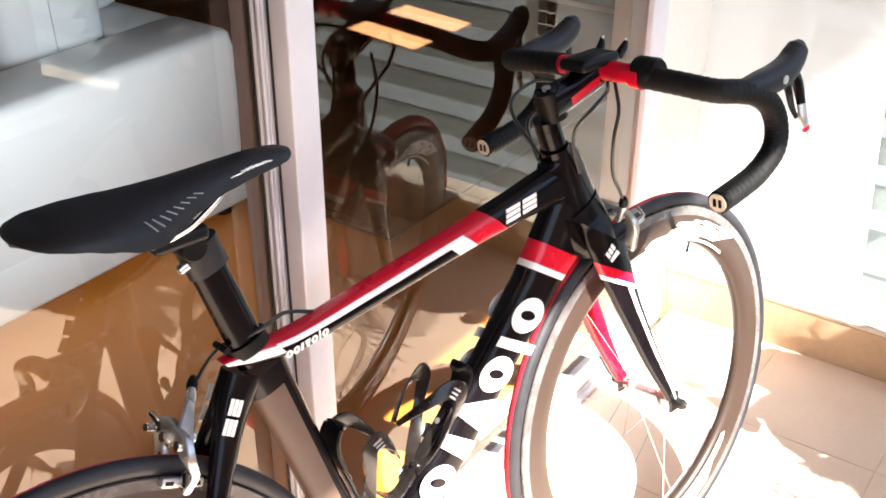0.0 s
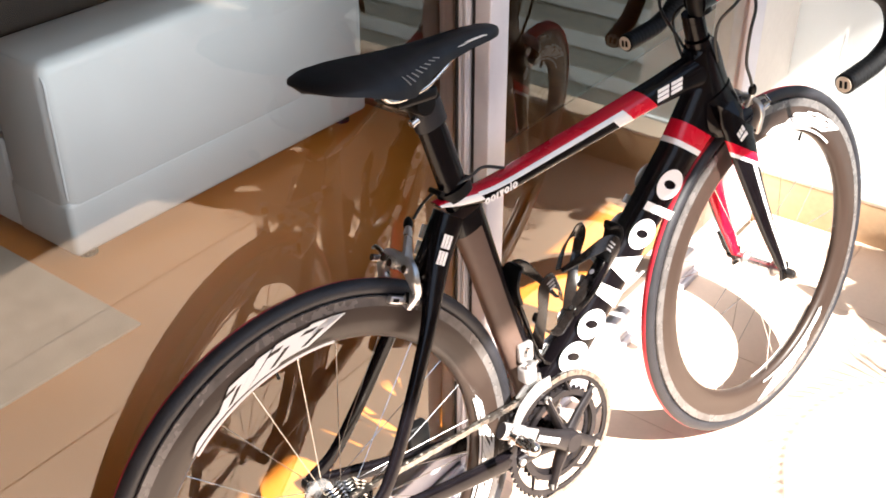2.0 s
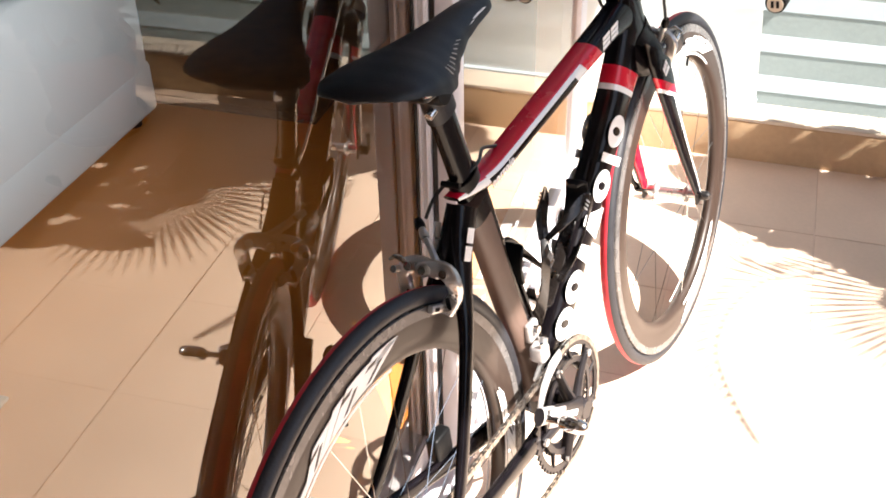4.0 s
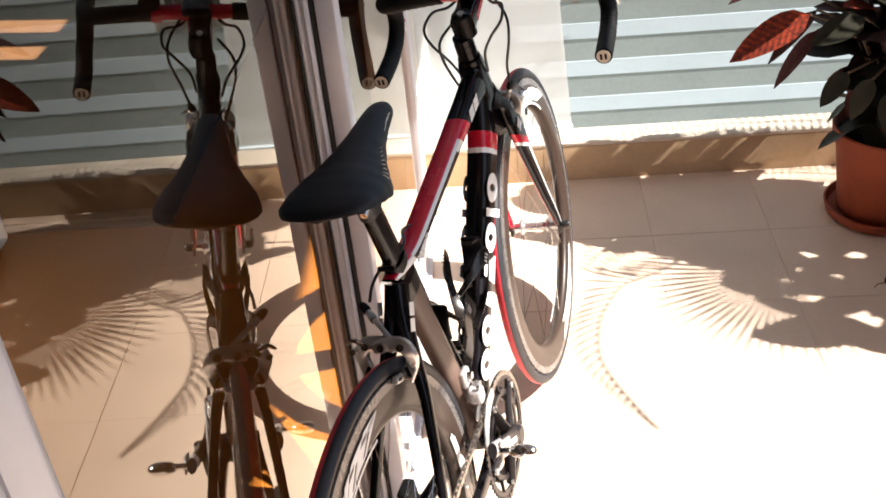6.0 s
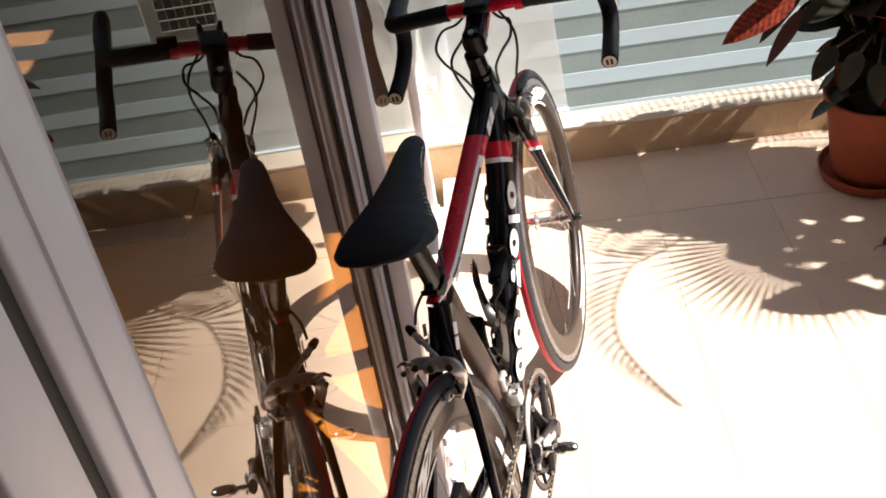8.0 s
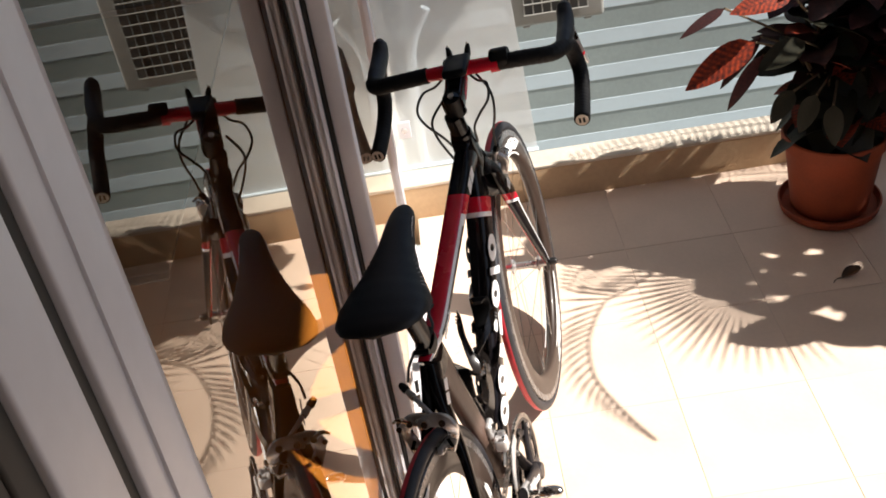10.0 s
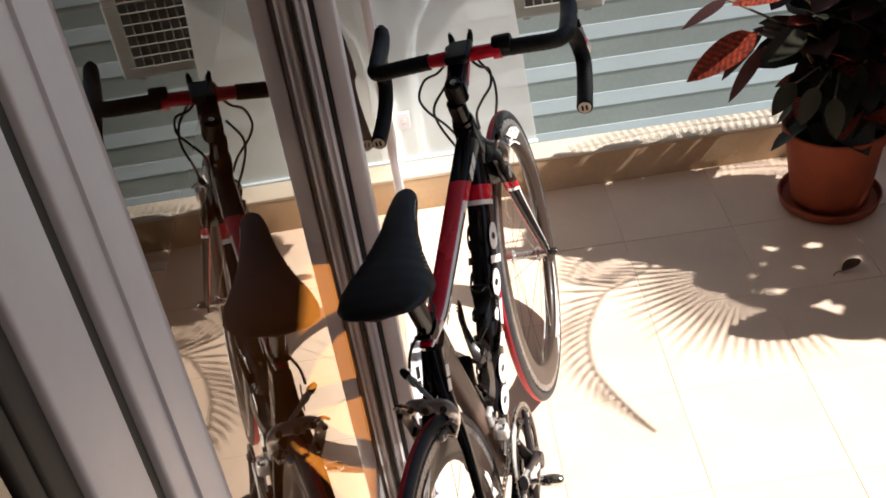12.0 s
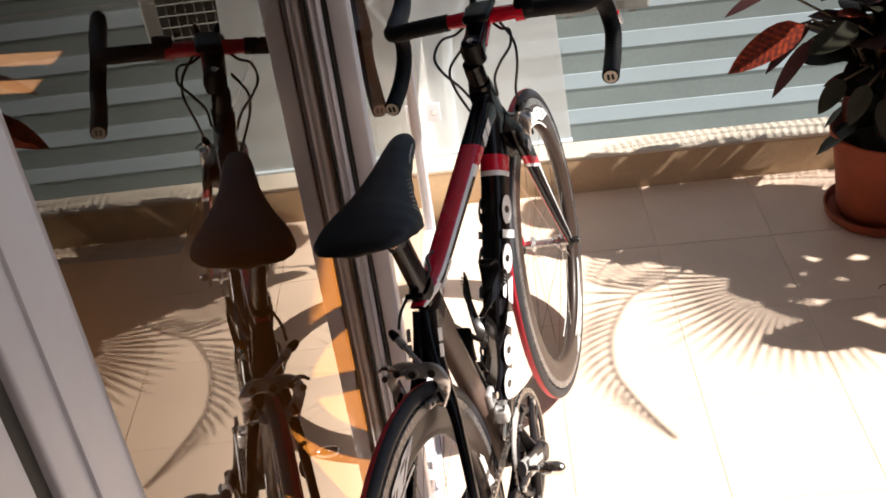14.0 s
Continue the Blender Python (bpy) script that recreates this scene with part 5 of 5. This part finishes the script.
def build_bicycle():
    b = thing("road_bicycle", "black, red and white carbon road bicycle leaning beside glass doors", "bicycle", m=BIKE)
    build_frame(b)
    build_fork(b)
    build_wheel(b, "rear_wheel", 0.0, 24, 4, (107.0, -13.0, 227.0), [(0.001, -0.066), (0.008, -0.066), (0.012, -0.03), (0.026, -0.026), (0.026, -0.022), (0.012, -0.017), (0.012, 0.03), (0.022, 0.034), (0.022, 0.038), (0.01, 0.042), (0.008, 0.066), (0.001, 0.066)], (0.023, 0.03), "deep dark carbon rear wheel")
    build_wheel(b, "front_wheel", WHEELBASE, 18, 11, (69.0, -66.0), [(0.001, -0.05), (0.008, -0.05), (0.009, -0.034), (0.017, -0.032), (0.017, -0.028), (0.0085, -0.022), (0.0085, 0.022), (0.017, 0.028), (0.017, 0.032), (0.009, 0.034), (0.008, 0.05), (0.001, 0.05)], (0.0155, 0.03), "deep dark carbon front wheel", (-1, 4), 50.0)
    build_saddle(b)
    build_cockpit(b)
    dn = Vector((-0.144, 0, -0.292)).normalized()
    caliper(b, "rear_brake", (0.1675, 0, 0.6465), (-0.89, 0, 0.45), dn, 1, (-0.019, -0.044, 0.034, -0.014), "polished rear brake caliper")
    caliper(b, "front_brake", (0.8785, 0, 0.672), (0.954, 0, 0.303), (0.303, 0, -0.954), -1, (0.004, -0.026, 0.031, 0.021), "polished front brake caliper")
    # the steering stands turned a little to the left
    pivot = Matrix.Translation((0.772, 0, 0.802))
    steer = pivot @ Matrix.Rotation(radians(1.7), 4, Vector((-0.298, 0, 0.954))) @ pivot.inverted()
    for ob in b.children:
        kind = ob.name.split(".")[0]
        if kind in ("fork", "front_wheel", "front_brake"):
            ob.matrix_local = Matrix.Translation((0, -0.002, 0)) @ steer
        elif kind in ("stem", "handlebar"):
            ob.matrix_local = Matrix.Translation((0, -0.015 if kind == "handlebar" else -0.006, 0.004)) @ steer
    build_drive(b)
    build_cage(b, (0.443, 0, 0.409), (0.394, 0, 0.368), "black carbon bottle cage with looping arms on the down tube")
    build_cage(b, (0.400, 0, 0.372), (-0.113, 0, 0.36), "black carbon bottle cage with looping arms on the seat tube")


build_bicycle()


# ---- plants ----
def leaf_mesh(name, mat, width, bend, wave=0.0, seg=8):
    """One leaf along +x, a unit long, with a folded midrib and a pointed tip."""
    g = Geo()
    rows = []
    for i in range(seg + 1):
        t = i / seg
        w = width * math.sin(math.pi * min(1.0, t * 0.97 + 0.03) ** 0.8) ** 0.8 if 0 < i < seg else 0.004
        z = -bend * t * t
        k = wave * math.sin(t * 9.0)
        rows.append([(t, -w, z + 0.18 * w + k * w), (t, -w * 0.5, z + 0.05 * w), (t, 0, z - 0.02 * w), (t, w * 0.5, z + 0.05 * w), (t, w, z + 0.18 * w - k * w)])
    g.rings(rows, close=False, caps=False)
    return g.mesh(name, mat, angle=80)


def put_leaf(me, parent, base, tip, roll=0.0, name="leaf", face=None):
    base, tip = Vector(base), Vector(tip)
    d = tip - base
    q = d.to_track_quat("X", "Z").to_matrix().to_4x4()
    if face is not None:
        x = d.normalized()
        z = Vector(face)
        z = (z - x * z.dot(x)).normalized()
        q = Matrix((x.to_tuple(), z.cross(x).to_tuple(), z.to_tuple())).transposed().to_4x4()
    o = part(name, me, None, parent)
    o.matrix_local = Matrix.Translation(base) @ q @ Matrix.Rotation(roll, 4, "X") @ Matrix.Scale(d.length, 4)
    return o


def build_croton():
    rnd = random.Random(5)
    c = thing("croton_plant", "croton plant with dark green and red leaves in a pot", "plant")
    foot = Vector((1.2, 1.86, 0.225))
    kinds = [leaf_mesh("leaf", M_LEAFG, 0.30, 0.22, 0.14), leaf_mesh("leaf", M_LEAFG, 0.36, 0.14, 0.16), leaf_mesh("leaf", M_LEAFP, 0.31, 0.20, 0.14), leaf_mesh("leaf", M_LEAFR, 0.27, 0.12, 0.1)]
    tops = [(-0.10, -0.06, 0.36), (0.06, -0.10, 0.44), (-0.02, 0.05, 0.55), (0.12, 0.04, 0.40), (-0.14, 0.04, 0.48), (0.02, -0.03, 0.70), (0.26, 0.0, 0.62), (0.34, -0.06, 0.90), (0.22, 0.10, 1.0), (0.44, 0.05, 0.72)]
    for t in tops:
        tip = foot + Vector(t)
        path = smooth_path([foot + Vector((t[0] * 0.2, t[1] * 0.2, -0.01)), foot.lerp(tip, 0.5) + Vector((0.01, 0, 0.02)), tip], 6)
        part("stem", Geo().tube(path, lerp_list([0.009, 0.006, 0.004], len(path)), 8), M_STEM, c)
        for k in range(30):
            s = 0.22 + 0.78 * k / 29
            p = path[min(len(path) - 1, int(s * (len(path) - 1)))]
            a = k * 2.4 + t[0] * 30
            el = rnd.uniform(-0.55, 0.35) + 0.55 * (s - 0.5)
            ln = rnd.uniform(0.115, 0.20)
            d = Vector((math.cos(a) * math.cos(el), math.sin(a) * math.cos(el), math.sin(el)))
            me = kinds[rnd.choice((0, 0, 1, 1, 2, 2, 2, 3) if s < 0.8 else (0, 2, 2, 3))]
            tip2 = p + d * ln
            if tip2.y > 2.0 and rnd.random() < 0.75:
                continue
            tip2.y = min(tip2.y, 2.2)
            put_leaf(me, c, p, tip2, rnd.uniform(-0.5, 0.5))
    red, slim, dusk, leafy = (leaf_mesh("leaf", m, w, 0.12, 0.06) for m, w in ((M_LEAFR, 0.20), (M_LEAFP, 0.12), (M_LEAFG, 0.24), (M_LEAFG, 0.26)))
    for b, t, me in (((0.935, 1.74, 0.608), (0.757, 1.73, 0.520), red), ((0.955, 1.76, 0.61), (0.845, 1.74, 0.50), slim), ((0.955, 1.74, 0.57), (0.857, 1.72, 0.445), slim), ((0.87, 1.78, 0.69), (0.755, 1.76, 0.645), slim), ((1.03, 1.72, 0.47), (0.965, 1.70, 0.40), leafy), ((1.08, 1.70, 0.46), (1.03, 1.68, 0.37), dusk), ((1.02, 1.74, 0.72), (0.87, 1.73, 0.705), red), ((1.12, 1.69, 0.43), (1.11, 1.64, 0.34), dusk), ((1.05, 1.72, 0.60), (0.93, 1.70, 0.56), leafy)):
        put_leaf(me, c, b, t, face=(-0.45, -0.6, 0.65))
        part("twig", Geo().tube([foot + Vector((-0.04, -0.03, 0.12)), (Vector(b) + foot) / 2 + Vector((0, 0, 0.12)), Vector(b)], 0.0032, 6), M_STEM, c)


def lift(x, y, z):
    """The point at height z whose shadow falls on the floor at x, y."""
    return Vector((x, y, 0)) + sun_dir * (z / sun_dir.z)


def build_frond(parent, shadow, z, side, length, count, ahead=0.3):
    """A palm frond over the shadow line; its leaflets hang to one side or to both."""
    pts = smooth_path([lift(x, y, zz) for (x, y), zz in zip(shadow, z)], 8)
    f = part("frond", Geo().tube(pts, lerp_list([0.0035, 0.003, 0.004 if len(side) == 1 else 0.0015], len(pts)), 6), M_PALM, parent)
    g = Geo()
    for k in range(count):
        s = (k + 0.5) / count
        i = min(len(pts) - 2, int(s * (len(pts) - 1)))
        p = pts[i].lerp(pts[i + 1], s * (len(pts) - 1) - i)
        d = (pts[i + 1] - pts[i]).normalized()
        for sd in side:
            n = Vector((-d.y, d.x, 0)).normalized() * sd
            ln = length * (0.3 + 0.7 * math.sin(math.pi * min(1, s * 0.8 + 0.2)) ** 0.7)
            if len(side) == 1:
                ln *= 1.15 - 0.95 * max(0.0, (s - 0.58) / 0.42)
            tip = p + (n * 0.9 + d * ahead).normalized() * ln + Vector((0, 0, -0.25 * ln))
            mid = p.lerp(tip, 0.45) + Vector((0, 0, 0.05 * ln))
            w = d * (0.0075 if len(side) == 1 else 0.0048)
            b = len(g.v)
            g.v += [tuple(p - w * 0.5), tuple(p + w * 0.5), tuple(mid + w), tuple(mid - w), tuple(tip)]
            g.f += [(b, b + 1, b + 2, b + 3), (b + 3, b + 2, b + 4)]
            g.m += [0, 0]
    tagged(part("leaflets", g, M_PALM, f, smooth=False), kind="stuff")


def build_shade_plants():
    palm = thing("palm_tree", "green palm leaning over the balcony from below", "palm")
    crown = Vector((2.62, 1.12, 1.15))
    part("trunk", Geo().tube([(2.9, 1.0, -6.1), (2.8, 1.05, -2.0), crown], [0.10, 0.07, 0.03], 12), M_STEM, palm)
    fronds = [
        ([(0.72, 1.72), (0.64, 1.665), (0.577, 1.621), (0.510, 1.587), (0.462, 1.504), (0.436, 1.421), (0.431, 1.316), (0.456, 1.231), (0.492, 1.148), (0.528, 1.078)], (0.97, 0.98, 0.98, 0.99, 1.0, 1.0, 0.99, 0.98, 0.96, 0.94), (-1,), 0.15, 34),
        ([(0.62, 1.82), (0.54, 1.80), (0.47, 1.74), (0.42, 1.66)], (1.05, 1.06, 1.06, 1.04), (-1, 1), 0.10, 16),
        ([(1.3, 2.02), (1.05, 2.075), (0.75, 2.09), (0.45, 2.07)], (1.1, 1.2, 1.25, 1.2), (-1, 1), 0.11, 40),
        ([(1.3, 2.13), (1.0, 2.17), (0.7, 2.18), (0.4, 2.14)], (1.15, 1.22, 1.25, 1.2), (-1, 1), 0.10, 38),
    ]
    # a fan-shaped leaf
    hub = lift(0.898, 1.612, 0.99)
    fan = part("fan_leaf", Geo().tube([crown, crown.lerp(hub, 0.5) + Vector((0, 0, 0.06)), hub], 0.007, 6), M_PALM, palm)
    g = Geo()
    for k in range(26):
        a = radians(168 + 4.7 * k)
        ln = 0.395 + 0.015 * math.sin(k * 2.1)
        d = Vector((math.cos(a), math.sin(a), 0.0))
        w = Vector((-d.y, d.x, 0)) * 0.0068
        mid, tip, b = hub + d * ln * 0.6, hub + d * ln, len(g.v)
        g.v += [tuple(hub), tuple(mid - w), tuple(tip), tuple(mid + w)]
        g.f.append((b, b + 1, b + 2, b + 3))
        g.m.append(0)
    tagged(part("leaflets", g, M_PALM, fan, smooth=False), kind="stuff")
    for sh, z, sd, ln, n in fronds:
        build_frond(palm, sh, z, sd, ln, n, 0.8 if len(sd) == 1 else 0.3)
        st = smooth_path([crown, crown.lerp(lift(*sh[0], z[0]), 0.5) + Vector((0, 0, 0.08)), lift(*sh[0], z[0])], 6)
        part("petiole", Geo().tube(st, 0.0035, 6), M_PALM, palm)

    rnd = random.Random(11)
    sh = thing("broadleaf_tree", "broad-leaved tree spreading over the balcony edge from below", "tree")
    me = leaf_mesh("leaf", M_LEAFG, 0.19, 0.08)
    trunk = [(2.9, 1.9, -6.1), (2.75, 1.8, -1.0), (2.55, 1.66, 0.7), (2.3, 1.52, 1.4)]
    part("trunk", Geo().tube(smooth_path(trunk, 6), lerp_list([0.07, 0.04, 0.022, 0.008], 19), 10), M_STEM, sh)
    joints = [Vector(p) for p in trunk[1:]]

    def spray(x0, x1, y0, y1, step=0.043):
        """Leaves over a stretch of shade, spread evenly with a few gaps."""
        for i in range(int((x1 - x0) / step) + 1):
            for j in range(int((y1 - y0) / step) + 1):
                if rnd.random() < 0.07:
                    continue
                x, y, z = x0 + step * (i + rnd.uniform(0, 0.9)), y0 + step * (j + rnd.uniform(0, 0.9)), rnd.uniform(1.0, 1.35)
                ln, a = rnd.uniform(0.12, 0.18), math.pi + rnd.uniform(-0.8, 0.8)
                d = Vector((math.cos(a), math.sin(a), rnd.uniform(-0.3, 0.1))) * ln
                base = lift(x, y, z) - d * 0.5
                put_leaf(me, sh, base, base + d, rnd.uniform(-0.4, 0.4))
                if rnd.random() < 0.12:
                    q = min(joints, key=lambda q: (q - base).length)
                    part("limb", Geo().tube([q, q.lerp(base, 0.5) + Vector((0, 0, 0.04)), base], [0.006, 0.004, 0.002], 6), M_STEM, sh)
    for b, t in (((1.06, 1.375), (0.743, 1.371)), ((0.90, 1.53), (0.72, 1.585)), ((1.12, 1.30), (0.96, 1.335)), ((0.86, 1.66), (0.63, 1.70))):
        put_leaf(me, sh, lift(*b, 1.0), lift(*t, 0.99))
    spray(0.51, 1.30, 1.715, 1.87)
    spray(0.77, 1.30, 1.58, 1.71)
    spray(0.86, 1.30, 1.45, 1.57)
    spray(1.07, 1.34, 1.25, 1.44)


def build_fallen_leaf():
    d = thing("fallen_leaf", "dry brown curled leaf lying on the floor tiles", "leaf", m=pose(1.118, 1.532, 0.006, 0, 0, 24))
    g = Geo()
    rows = []
    for i in range(9):
        t = i / 8
        w = 0.017 * math.sin(math.pi * (0.06 + 0.9 * t)) ** 0.8
        rows.append([(0.06 * t, w * u, 0.002 + 0.55 * w * u * u + 0.008 * t * t) for u in (-1.0, -0.5, 0.0, 0.5, 1.0)])
    g.rings(rows, close=False, caps=False)
    part("blade", g, M_DRYLEAF, d)
    part("leaf_stalk", Geo().tube(smooth_path([(0.002, 0, 0.002), (-0.018, 0.003, 0.004), (-0.032, -0.002, 0.002)], 4), 0.0012, 6), M_STEM, d)


build_croton()
build_shade_plants()
build_fallen_leaf()


build_tiles()
